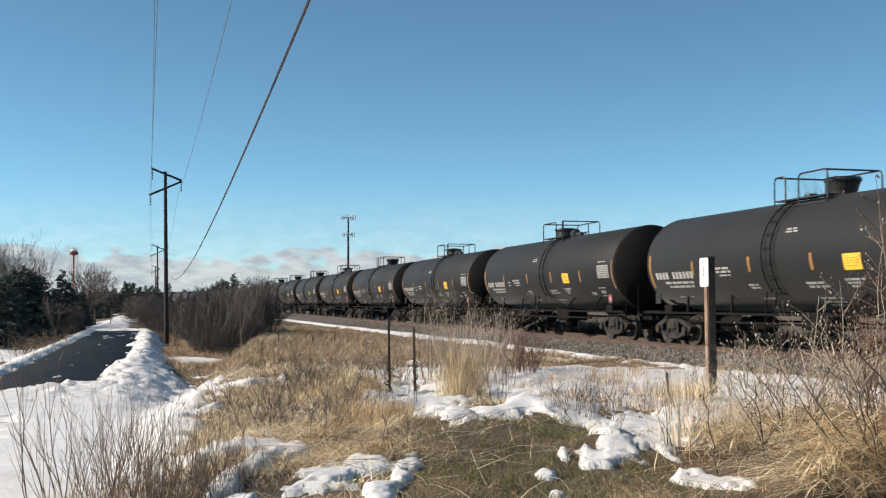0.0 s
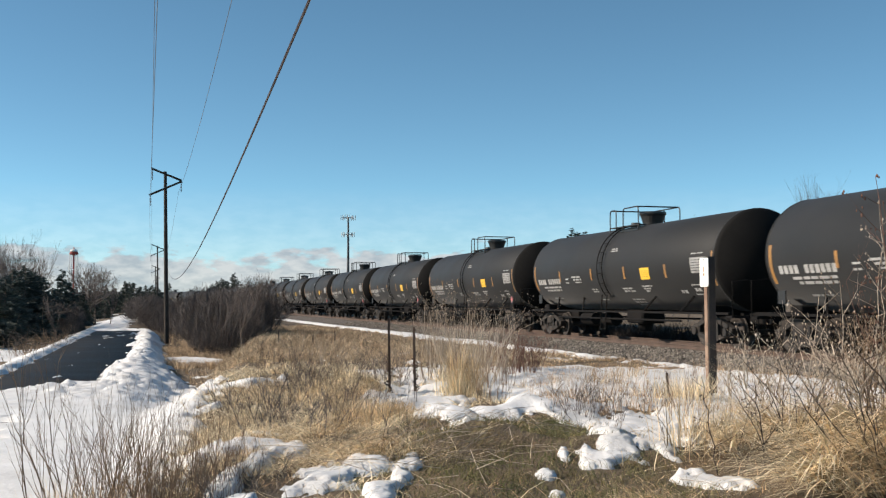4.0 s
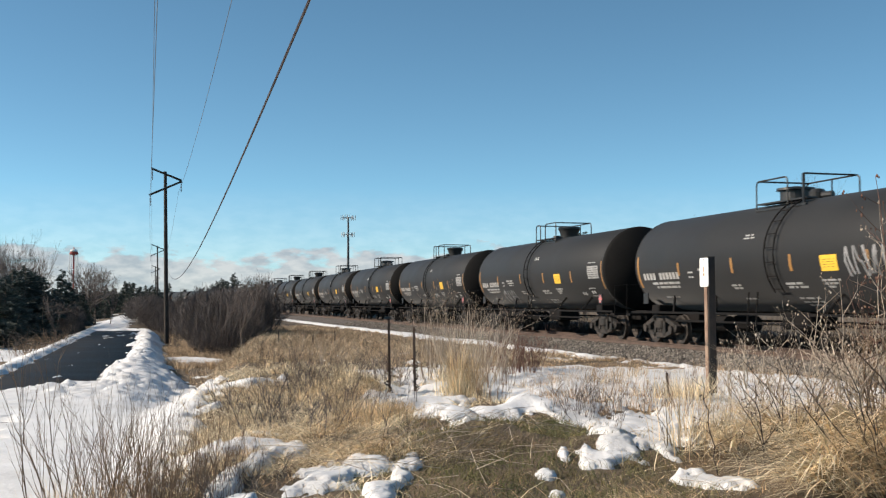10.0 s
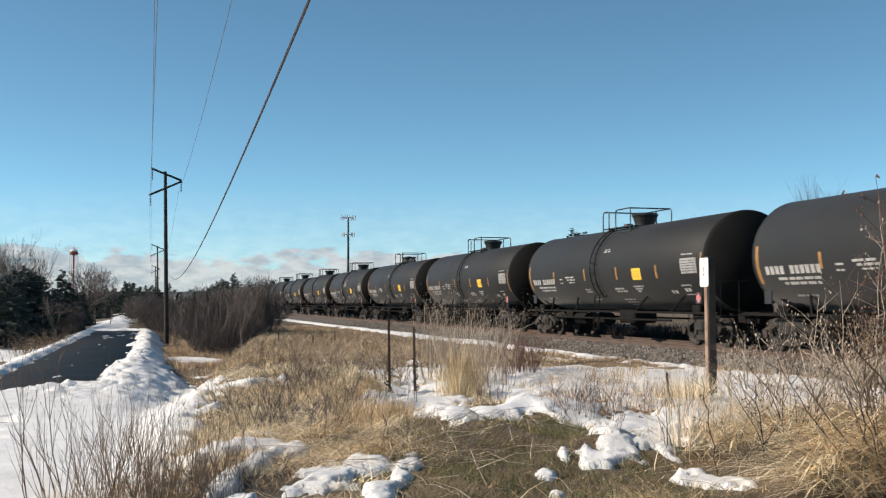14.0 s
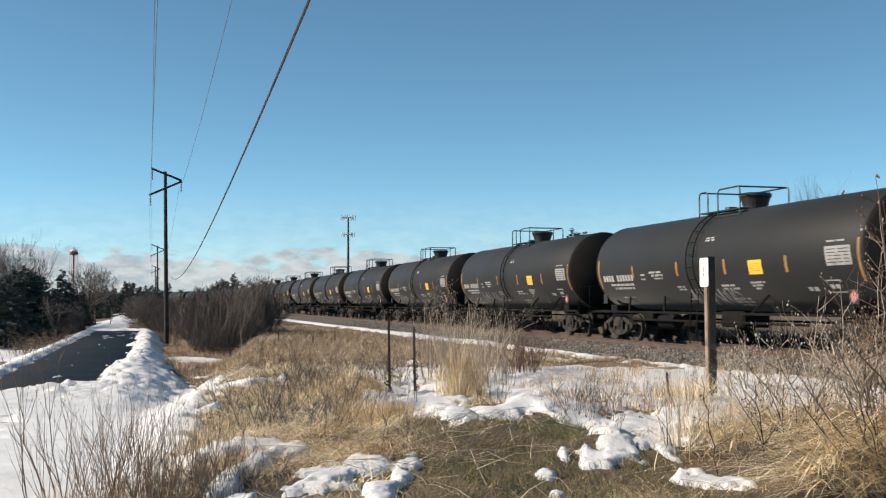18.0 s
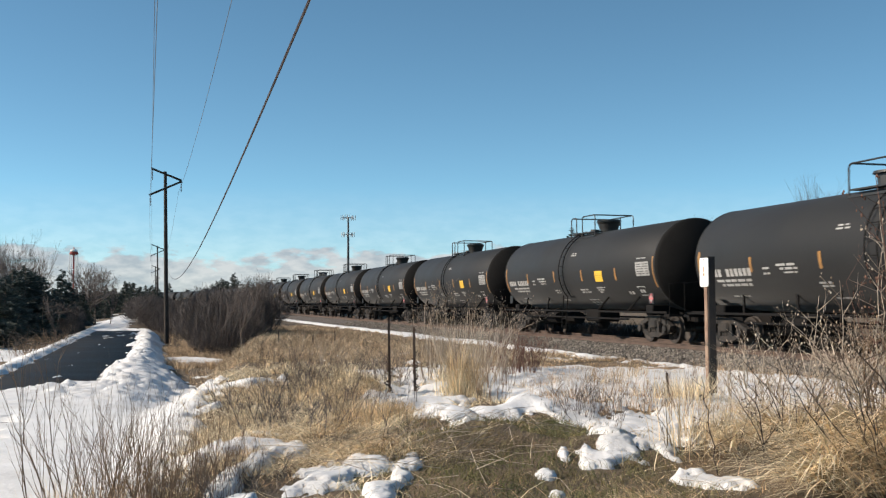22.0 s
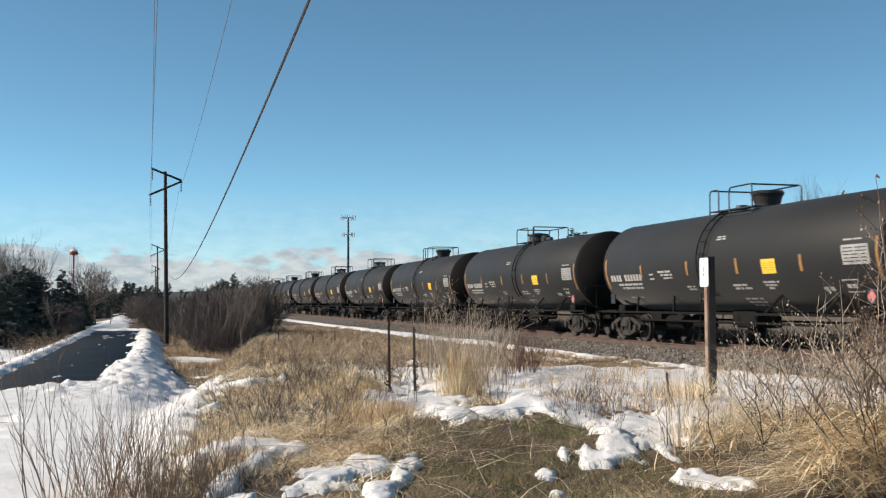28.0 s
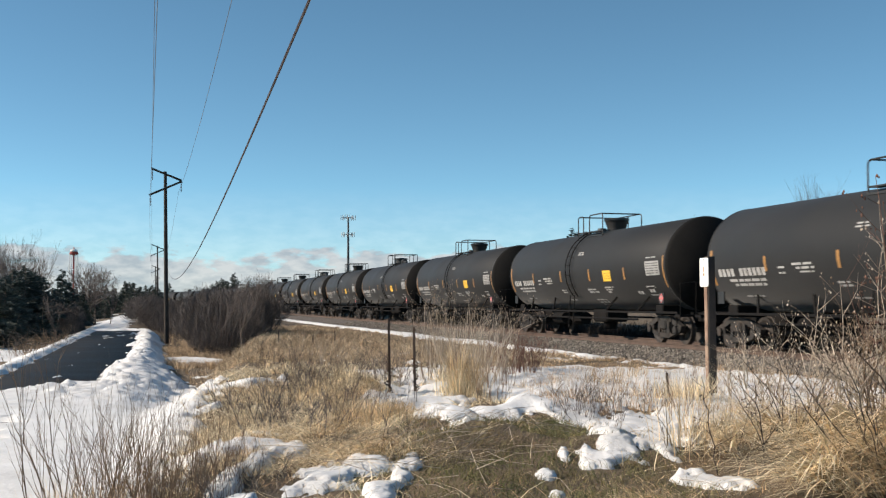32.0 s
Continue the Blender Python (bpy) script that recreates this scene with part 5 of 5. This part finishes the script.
low_twigs = [stalk_plant("shrub", "low grey-brown tangle of twigs in snow", "shrub", "foreground shrubs", M["twig"], 160 + k, 16, .34, .30, .0048, 2, fork=(1, 3), opening=.7, single=False, sides=3, flare=.6, kink=.25) for k in range(3)]
plant_all(low_twigs, [(k % 3, *spot(r.uniform(190, 420), r.uniform(9.0, 10.6)), r.uniform(0, 360), r.uniform(.8, 1.2)) for k in range(18)])
low_bush = [stalk_plant("shrub", "low tan bush of dry twigs before dark spruces", "shrub", "low bushes by the path", M["stem"], 130 + k, 16, .7, .55, .009, 2, fork=(2, 3), opening=1.0, single=False, sides=3, flare=1.2) for k in range(2)]
plant_all(low_bush, [(k % 2, *spot(r.uniform(-10, 115), r.uniform(46, 58)), r.uniform(0, 360), r.uniform(.8, 1.3)) for k in range(10)])


# ---------- grass ----------
def blades(name, x, y, high, width, bend, way, mat, label, seed, segments=3, flat=1.0, turned=None):
    """Many curved blades of grass in one mesh (arrays of roots and sizes)."""
    g = np.random.default_rng(seed)
    n = len(x)
    z = land(x, y) - .02
    side = g.uniform(0, 2 * np.pi, n) if turned is None else turned + g.normal(0, .5, n)
    sx, sy = np.cos(side), np.sin(side)
    out = np.zeros((n, 2 * segments + 1, 3))
    for k in range(segments + 1):
        t = k / segments
        reach = high * bend * t ** 1.8
        px, py = x + np.cos(way) * reach, y + np.sin(way) * reach
        pz = z + .03 + flat * high * t * np.sqrt(np.clip(1 - (bend * t ** .9) ** 2 * .85, .02, 1))
        w = width * (1 - t) ** .7
        if k == segments:
            out[:, 2 * k] = np.column_stack([px, py, pz])
        else:
            out[:, 2 * k] = np.column_stack([px - sx * w, py - sy * w, pz])
            out[:, 2 * k + 1] = np.column_stack([px + sx * w, py + sy * w, pz])
    m = 2 * segments + 1
    base = np.arange(n) * m
    quads = [np.column_stack([base + 2 * k, base + 2 * k + 1, base + 2 * k + 3, base + 2 * k + 2]) for k in range(segments - 1)]
    tri = np.column_stack([base + m - 3, base + m - 2, base + m - 1])
    faces = np.vstack(quads).tolist() + tri.tolist()
    return tagged(raw(name, out.reshape(-1, 3), faces, mat), label, "grass", kind="stuff")


def meadow(seed, count, x0, x1, y0, y1, clump, density, free=0.0):
    """Roots of grass in clumps, where no snow lies."""
    g = np.random.default_rng(seed)
    c = max(1, count // clump)
    cx, cy = g.uniform(x0, x1, c), y0 + (y1 - y0) * g.random(c) ** 1.4
    x = np.repeat(cx, clump) + g.normal(0, 1, c * clump) * np.repeat(g.uniform(.03, .13, c), clump)
    y = np.repeat(cy, clump) + g.normal(0, .09, c * clump)
    k = (snow_depth(x, y) < .02 + free) & (g.random(len(x)) < density(x, y))
    tuft = np.repeat(g.uniform(.55, 1.25, c), clump)
    lean = np.repeat(g.uniform(0, 2 * np.pi, c), clump)
    return x[k], y[k], tuft[k], lean[k] + g.normal(0, .45, k.sum()), g


def on_terrace(x, y):
    n, s = across(x, y)
    edge = crest(s)
    return ((n < -4.2) | (n > -.7)) * ramp(edge - 1.6 - 1.6 * (1 - ramp(16, 24, s)), edge - .2, n) * (1 - ramp(toe(s) - 1.1, toe(s) - .5, n))


def mound(x, y):
    return np.exp(-(((x - .75) / 1.45) ** 4 + ((y - 11.4) / 3.0) ** 4))


def tawny(x, y):
    return (1 - .85 * ramp(1.6, 2.6, x) * (1 - ramp(13, 14.5, y))) * on_terrace(x, y) * (1 - .85 * np.exp(-(((x + .55) / .75) ** 4 + ((y - 15.6) / 1.1) ** 4))) * (1 - .93 * np.minimum(1, 1.2 * mound(x, y))) * (.35 + .65 * ramp(-.12, .12, rough_noise(x / 1.5, y / 2.2, 61, 2)))


def low_by_track(x, y):
    return (1 - .55 * ramp(7.5, 11, across(x, y)[0])) * (1 - .6 * np.exp(-(((x + .5) / 1.7) ** 4 + ((y - 20.2) / 3.6) ** 4)))


x, y, tuft, way, g = meadow(201, 52000, -8, 11, 7.5, 36, 22, tawny)
blades("dry_grass", x, y, tuft * g.uniform(.10, .38, len(x)) * low_by_track(x, y), .0024 + .0002 * y, g.uniform(.6, 1.15, len(x)), way, M["straw"], "matted tawny dead grass", 301, 3, g.uniform(.12, .55, len(x)))
x, y, tuft, way, g = meadow(208, 20000, -4, 12, -12, 7.5, 20, tawny)
blades("dry_grass", x, y, tuft * g.uniform(.10, .38, len(x)), .004, g.uniform(.45, 1.1, len(x)), way, M["straw"], "matted tawny dead grass beside the path", 308, 2)
# weeds added beyond the track, their dark colour standing for shade under the train
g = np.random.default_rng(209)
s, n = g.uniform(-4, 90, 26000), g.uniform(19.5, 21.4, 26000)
blades("dry_grass", NX * n + DX * s, NY * n + DY * s, g.uniform(.5, 1.05, 26000), .016, g.uniform(.1, .7, 26000), g.uniform(0, 6.28, 26000), M["shaded_underbrush"], "tall weeds beyond the track, coloured near-black for the shade under the train", 309, 2)
x, y, tuft, way, g = meadow(202, 30000, -8, 11, 7.5, 30, 12, lambda x, y: tawny(x, y) * ramp(-.06, .10, rough_noise(x / .9, y / 1.3, 71, 2)))
blades("dry_grass", x, y, tuft * g.uniform(.12, .40, len(x)) * low_by_track(x, y), .0023 + .0002 * y, g.uniform(.6, 1.1, len(x)), way, M["straw_brown"], "brown withered grass", 302, 3, g.uniform(.12, .55, len(x)))
x, y, tuft, way, g = meadow(205, 34000, -8, 11, 7.5, 26, 7, lambda x, y: tawny(x, y) * ramp(.10, -.08, rough_noise(x / .9, y / 1.3, 71, 2)), .03)
blades("dry_grass", x, y, tuft * g.uniform(.25, .70, len(x)) * low_by_track(x, y), .0034 + .0002 * y, g.uniform(.45, 1.1, len(x)), way, M["straw_pale"], "long pale strands of dead grass", 305, 4, g.uniform(.1, .5, len(x)))


def slope(x, y):
    """The tawny slope left of the mound."""
    return tawny(x, y) * np.clip(1.2 * np.exp(-(((x + 2.0) / 2.6) ** 4 + ((y - 17) / 9.0) ** 4)), 0, 1)


x, y, tuft, way, g = meadow(211, 46000, -6, 1.5, 10, 30, 9, slope)
blades("dry_grass", x, y, tuft * g.uniform(.35, .8, len(x)), .0034 + .00024 * y, g.uniform(.85, 1.15, len(x)), way, M["straw_pale"], "long pale strands thrown in all directions", 311, 4, g.uniform(.08, .45, len(x)))
x, y, tuft, way, g = meadow(212, 13000, -6, 1.5, 10, 30, 14, slope)
blades("dry_grass", x, y, tuft * g.uniform(.25, .6, len(x)), .002 + .00015 * y, g.uniform(.8, 1.15, len(x)), way, M["stem"], "dark brown withered strands in pale grass", 312, 4, g.uniform(.15, .6, len(x)))


def ditch_side(x, y):
    n, s = across(x, y)
    edge = crest(s)
    return np.maximum(ramp(.5, 1.2, n) * (1 - ramp(edge - 1.2, edge - .2, n)), 0.15 * ramp(-14, -12, n) * (1 - ramp(-5.6, -4.8, n))) * (s < 84)


x, y, tuft, way, g = meadow(207, 60000, -36, 3, 22, 88, 20, ditch_side)
blades("dry_grass", x, y, tuft * g.uniform(.2, .5, len(x)), .004 + .0001 * y, g.uniform(.3, 1.0, len(x)), way, M["straw_dull"], "tawny grass in the ditch and beside the path", 307, 2)
x, y, tuft, way, g = meadow(203, 52000, -2.5, 4.5, 8, 17, 16, lambda x, y: np.clip(1.3 * mound(x, y), 0, 1))
blades("dry_grass", x, y, tuft * g.uniform(.06, .22, len(x)), .0026, g.uniform(.6, 1.1, len(x)), way, M["grass_olive"], "olive and brown grass on a low mound", 303, 3, g.uniform(.4, 1, len(x)))
x, y, tuft, way, g = meadow(206, 5000, -2.5, 4.5, 8, 17, 6, lambda x, y: .8 * np.clip(1.3 * mound(x, y), 0, 1))
blades("dry_grass", x, y, tuft * g.uniform(.15, .45, len(x)), .0022, g.uniform(.6, 1.1, len(x)), way, M["straw_brown"], "brown dead strands on a low mound", 306, 4, g.uniform(.1, .6, len(x)))
x, y, tuft, way, g = meadow(204, 120000, -12, 10, 29, 72, 14, on_terrace)
blades("dry_grass", x, y, tuft * g.uniform(.12, .34, len(x)) * low_by_track(x, y), .004 + .0001 * y, g.uniform(.5, 1.1, len(x)), way, M["straw_dull"], "low tawny grass towards the thicket", 304, 2)


g = np.random.default_rng(213)
y = g.uniform(41, 58, 8000)
x = (g.uniform(290, 405, 8000) - 784) / 1926 * y
k = snow_depth(x, y) < .01
x, y = x[k], y[k]
blades("dry_grass", x, y, g.uniform(.12, .34, len(x)), .010, g.uniform(.3, 1.0, len(x)), g.uniform(0, 6.28, len(x)), M["straw_dull"], "dull tawny grass at the foot of the pole", 313, 2)


def snow_field(x, y):
    n, s = across(x, y)
    return ((n > 5) & (n < toe(s) - .3)).astype(float)


x, y, tuft, way, g = meadow(214, 9000, 1.5, 10, 15.5, 27, 6, snow_field, .3)
blades("dry_grass", x, y, tuft * g.uniform(.10, .32, len(x)), .0034, g.uniform(.1, .9, len(x)), way, M["straw_brown"], "sparse dry stems that stand out of thin snow", 314, 3)


def fallen_stalks():
    r, out = random.Random(77), []
    for k in range(170):
        px, d = (r.uniform(430, 1560), r.uniform(8.8, 16)) if k % 2 else (r.uniform(540, 900), r.uniform(9.6, 13))
        x, y = spot(px, d)
        a, length = r.uniform(0, 6.28) if k % 3 else r.gauss(.7, .25), r.uniform(.4, 1.1)
        z = land_at(x, y)
        x2, y2 = x + math.cos(a) * length, y + math.sin(a) * length
        p = np.array([x, y, z + r.uniform(.03, .12)])
        q = np.array([x2, y2, land_at(x2, y2) + r.uniform(.04, .30)])
        m = (p + q) / 2 + np.array([r.uniform(-.04, .04), r.uniform(-.04, .04), r.uniform(0, .06)])
        w = r.uniform(.0015, .0032)
        out += [(p, m, w, w * .85), (m, q, w * .85, w * .5)]
    v, f = tube_net(out, 4)
    tagged(raw("fallen_stalks", v, f, M["stem_pale"]), "broken dry stalks lying over the grass", "weed", kind="stuff")


fallen_stalks()


def tussock(x, y, count, spread, high, label, mat, seed, lean=None, width=.003, turned=None):
    g = np.random.default_rng(seed)
    xs, ys = x + g.normal(0, spread, count), y + g.normal(0, spread * 1.3, count)
    way = np.arctan2(ys - y, xs - x) + g.normal(0, .6, count) if lean is None else lean + g.normal(0, .45, count)
    bend = g.uniform(.05, .6, count) if lean is None else g.uniform(.7, 1.1, count)
    flat = 1.0 if lean is None else g.uniform(.12, .6, count)
    if turned is not None:                    # a thatch of strands all laid one way
        way, bend, flat = lean + g.normal(0, .28, count), g.uniform(.75, 1.1, count), g.uniform(.08, .5, count)
    ob = blades("grass_tussock", xs, ys, high * g.uniform(.5, 1.1, count), width * g.uniform(.6, 1.3, count), bend, way, mat, label, seed, 3 if lean is None else 4, flat, turned)
    return ob


for k, (px, d, cnt, sp, hi) in enumerate(((812, 19.2, 200, .07, .95), (830, 19.4, 170, .06, .85), (800, 18.8, 170, .12, .6), (822, 18.7, 170, .16, .5), (840, 19.0, 140, .08, .7), (655, 13.9, 700, .22, .28), (690, 13.6, 600, .22, .26), (1215, 17.8, 400, .25, .5), (1060, 21.5, 150, .3, .42), (1110, 22.5, 130, .3, .4), (960, 21, 90, .3, .3),
                                          (560, 17, 300, .16, .4), (612, 20, 260, .14, .5), (470, 19, 260, .2, .4))):
    tussock(*spot(px, d), cnt, sp, hi, "upright tussock of pale dry grass" if hi > .6 else "low tussock of dry grass", M["straw_pale"] if .45 < hi < .65 else M["straw"], 400 + k, width=.0055 if hi > .45 else .003)
r = random.Random(33)
for k in range(110):
    d = r.uniform(8.6, 13.4)
    px = r.uniform(1430 if d < 10.9 else 1250, 1680)
    mat = M[r.choice(("straw_pale", "straw_pale", "straw_pale", "straw"))]
    tussock(*spot(px, d), 32, r.uniform(.04, .12), r.uniform(.9, 1.9), "long bright straw swept over by the wind", mat, 640 + k, lean=r.gauss(3.8, .4), width=r.uniform(.008, .014), turned=-.8)
for k in range(14):
    tussock(*spot(r.uniform(1180, 1340), r.uniform(10.6, 13.4)), 34, .18, r.uniform(.35, .75), "loose tuft of pale dry grass beside snow", M[r.choice(("straw_pale", "straw", "straw_dull"))], 760 + k, lean=r.uniform(3.0, 6.0) if k % 3 else None, width=.006)
for k in range(10):
    tussock(*spot(r.uniform(1060, 1330), r.uniform(8.5, 9.0)), 60, .2, r.uniform(.2, .34), "short dry grass in front of melting snow", M["straw"], 780 + k, lean=r.uniform(2.6, 4.2), width=.004)
for k in range(64):                        # swirled tufts of the matted slope
    mat = M[r.choice(("straw_pale", "straw_pale", "straw", "straw"))]
    tussock(*spot(r.uniform(430, 740), r.uniform(10.6, 27)), 80, r.uniform(.05, .14), r.uniform(.4, .75), "swirled tuft of dry grass laid over a slope", mat, 820 + k, lean=r.uniform(0, 6.28), width=.008)
for k in range(6):
    tussock(*spot(r.uniform(105, 215), r.uniform(9.2, 9.9)), 160, .16, r.uniform(.3, .5), "low tussock of dry grass between twigs", M["straw"], 620 + k)
for k in range(26):
    px, d = r.uniform(400, 760), r.uniform(10.0, 19)
    mat = M[r.choice(("straw_pale", "straw", "straw", "straw_brown"))]
    tussock(*spot(px, d), r.randint(150, 330), .24, r.uniform(.35, .65), "long tawny grass laid over by the wind", mat, 480 + k, lean=r.uniform(0, 6.28))


# ---------- clouds low on the horizon ----------
def cloud_bank():
    R, verts, faces, n = 3900.0, [], [], 60
    for k in range(n + 1):
        a = radians(-62 + 110 * k / n)
        for h in (-30, 100, 260, 420):
            verts.append((R * math.sin(a), R * math.cos(a), h))
    for k in range(n):
        for j in range(3):
            o = 4 * k + j
            faces.append((o, o + 1, o + 5, o + 4))
    m = bpy.data.materials.new("cloud")
    m.use_nodes = True
    nt = m.node_tree
    nt.nodes.clear()
    L = nt.links.new
    co, mp, no = nt.nodes.new("ShaderNodeTexCoord"), nt.nodes.new("ShaderNodeMapping"), nt.nodes.new("ShaderNodeTexNoise")
    mp.inputs["Scale"].default_value = (.0040, .0040, .0105)
    no.inputs["Scale"].default_value, no.inputs["Detail"].default_value, no.inputs["Roughness"].default_value = 1.6, 6, .55
    L(co.outputs["Object"], mp.inputs[0]), L(mp.outputs[0], no.inputs[0])
    sep, fall = nt.nodes.new("ShaderNodeSeparateXYZ"), nt.nodes.new("ShaderNodeMapRange")
    L(co.outputs["Object"], sep.inputs[0]), L(sep.outputs[2], fall.inputs["Value"])
    fall.inputs["From Min"].default_value, fall.inputs["From Max"].default_value = 90, 265
    fall.inputs["To Min"].default_value, fall.inputs["To Max"].default_value = .36, -.22
    add, cover = nt.nodes.new("ShaderNodeMath"), nt.nodes.new("ShaderNodeMapRange")
    L(no.outputs[0], add.inputs[0]), L(fall.outputs[0], add.inputs[1]), L(add.outputs[0], cover.inputs["Value"])
    cover.inputs["From Min"].default_value, cover.inputs["From Max"].default_value = .50, .64
    cover.inputs["To Max"].default_value = .85
    veil, thick = nt.nodes.new("ShaderNodeMapRange"), nt.nodes.new("ShaderNodeMath")      # thin haze above the clouds
    veil.inputs["From Min"].default_value, veil.inputs["From Max"].default_value = 30, 415
    veil.inputs["To Min"].default_value, veil.inputs["To Max"].default_value = .50, 0
    thick.operation = "MAXIMUM"
    L(sep.outputs[2], veil.inputs["Value"]), L(veil.outputs[0], thick.inputs[0]), L(cover.outputs[0], thick.inputs[1])
    em, tr, mx = nt.nodes.new("ShaderNodeEmission"), nt.nodes.new("ShaderNodeBsdfTransparent"), nt.nodes.new("ShaderNodeMixShader")
    puff, tone = nt.nodes.new("ShaderNodeTexNoise"), nt.nodes.new("ShaderNodeMix")
    puff.inputs["Scale"].default_value, puff.inputs["Detail"].default_value = 3.5, 5
    tone.data_type = "RGBA"
    tone.inputs[6].default_value, tone.inputs[7].default_value = (.44, .455, .50, 1), (.70, .675, .675, 1)
    spread = nt.nodes.new("ShaderNodeMapRange")
    spread.inputs["From Min"].default_value, spread.inputs["From Max"].default_value = .35, .65
    L(mp.outputs[0], puff.inputs[0]), L(puff.outputs[0], spread.inputs["Value"]), L(spread.outputs[0], tone.inputs[0]), L(tone.outputs[2], em.inputs[0])
    em.inputs[1].default_value = .80
    outp = nt.nodes.new("ShaderNodeOutputMaterial")
    L(thick.outputs[0], mx.inputs[0]), L(tr.outputs[0], mx.inputs[1]), L(em.outputs[0], mx.inputs[2]), L(mx.outputs[0], outp.inputs[0])
    ob = raw("backdrop", verts, faces, m, smooth=True)
    ob.visible_shadow = False
    tagged(ob, "low bank of pale cloud along the horizon", kind="structure")


cloud_bank()


# ---------- sleepers, one by one where they lie nearest ----------
def sleepers():
    bm = box(bmesh.new(), (0, 0, 0), (2.59, .23, .18), bevel=.012)
    first = link_mesh("sleeper", bm, M["tie_wood"])
    bed = bpy.data.objects["ballast"]
    rest = bmesh.new()
    k = 0
    for s in np.arange(-10, 180, .51):
        x, y, h = track_point(float(s))
        m = pose(x, y, .045 + random.uniform(-.01, .01), 0, 0, h + random.uniform(-.8, .8))
        if 8 < s < 95:
            ob = first if k == 0 else first.copy()
            if k:
                scene.collection.objects.link(ob)
            ob.parent, ob.matrix_basis = bed, m
            k += 1
        else:
            box(rest, m.translation, (2.59, .23, .18), m.to_3x3())
    tagged(part("sleepers", rest, M["tie_wood"], bed), kind="stuff")


sleepers()


# ---------- what moves ----------
def rolled(t):
    """Metres that the train has come nearer after t seconds."""
    uneven = np.interp(t, [0, 2, 3, 6, 9, 10, 12, 14, 17, 20, 22, 25, 28, 32], [.12, .17, .14, .20, .20, -.50, -.45, -.39, -.29, -.30, -.23, -.22, -.20, -.23])
    return 19.7465 * t + 0.002561 * t * t - 5.604e-6 * t ** 3 + float(uneven)


def motions():
    start = 21.945 + 2.9 - CAR
    times = [float(t) for t in range(33)]
    for k, car in enumerate(cars):
        rows = []
        for t in times:
            x, y, h = track_point(start + CAR * k - rolled(t))
            rows.append((t, pose(x, y, RAIL, 0, 0, h)))
        walk(car, rows)
    # wheels: every set turns alike; one set of keys for each place in the bogie
    shared = {}
    for car in cars:
        for ob in car.children_recursive:
            if ob.name.startswith("wheelset"):
                key = round(ob.location.y, 2)
                if key not in shared:
                    p = ob.location.copy()
                    rows = []
                    for f in range(961):
                        a = rolled(f / 30) / .457
                        rows.append((f / 30, Matrix.Translation(p) @ Matrix.Rotation(a, 4, "X")))
                    walk(ob, rows)
                    shared[key] = ob
                else:
                    one = shared[key]
                    ob.rotation_mode = "QUATERNION"
                    ob.animation_data_create()
                    ob.animation_data.action = one.animation_data.action
                    ob.animation_data.action_slot = one.animation_data.action_slot


motions()
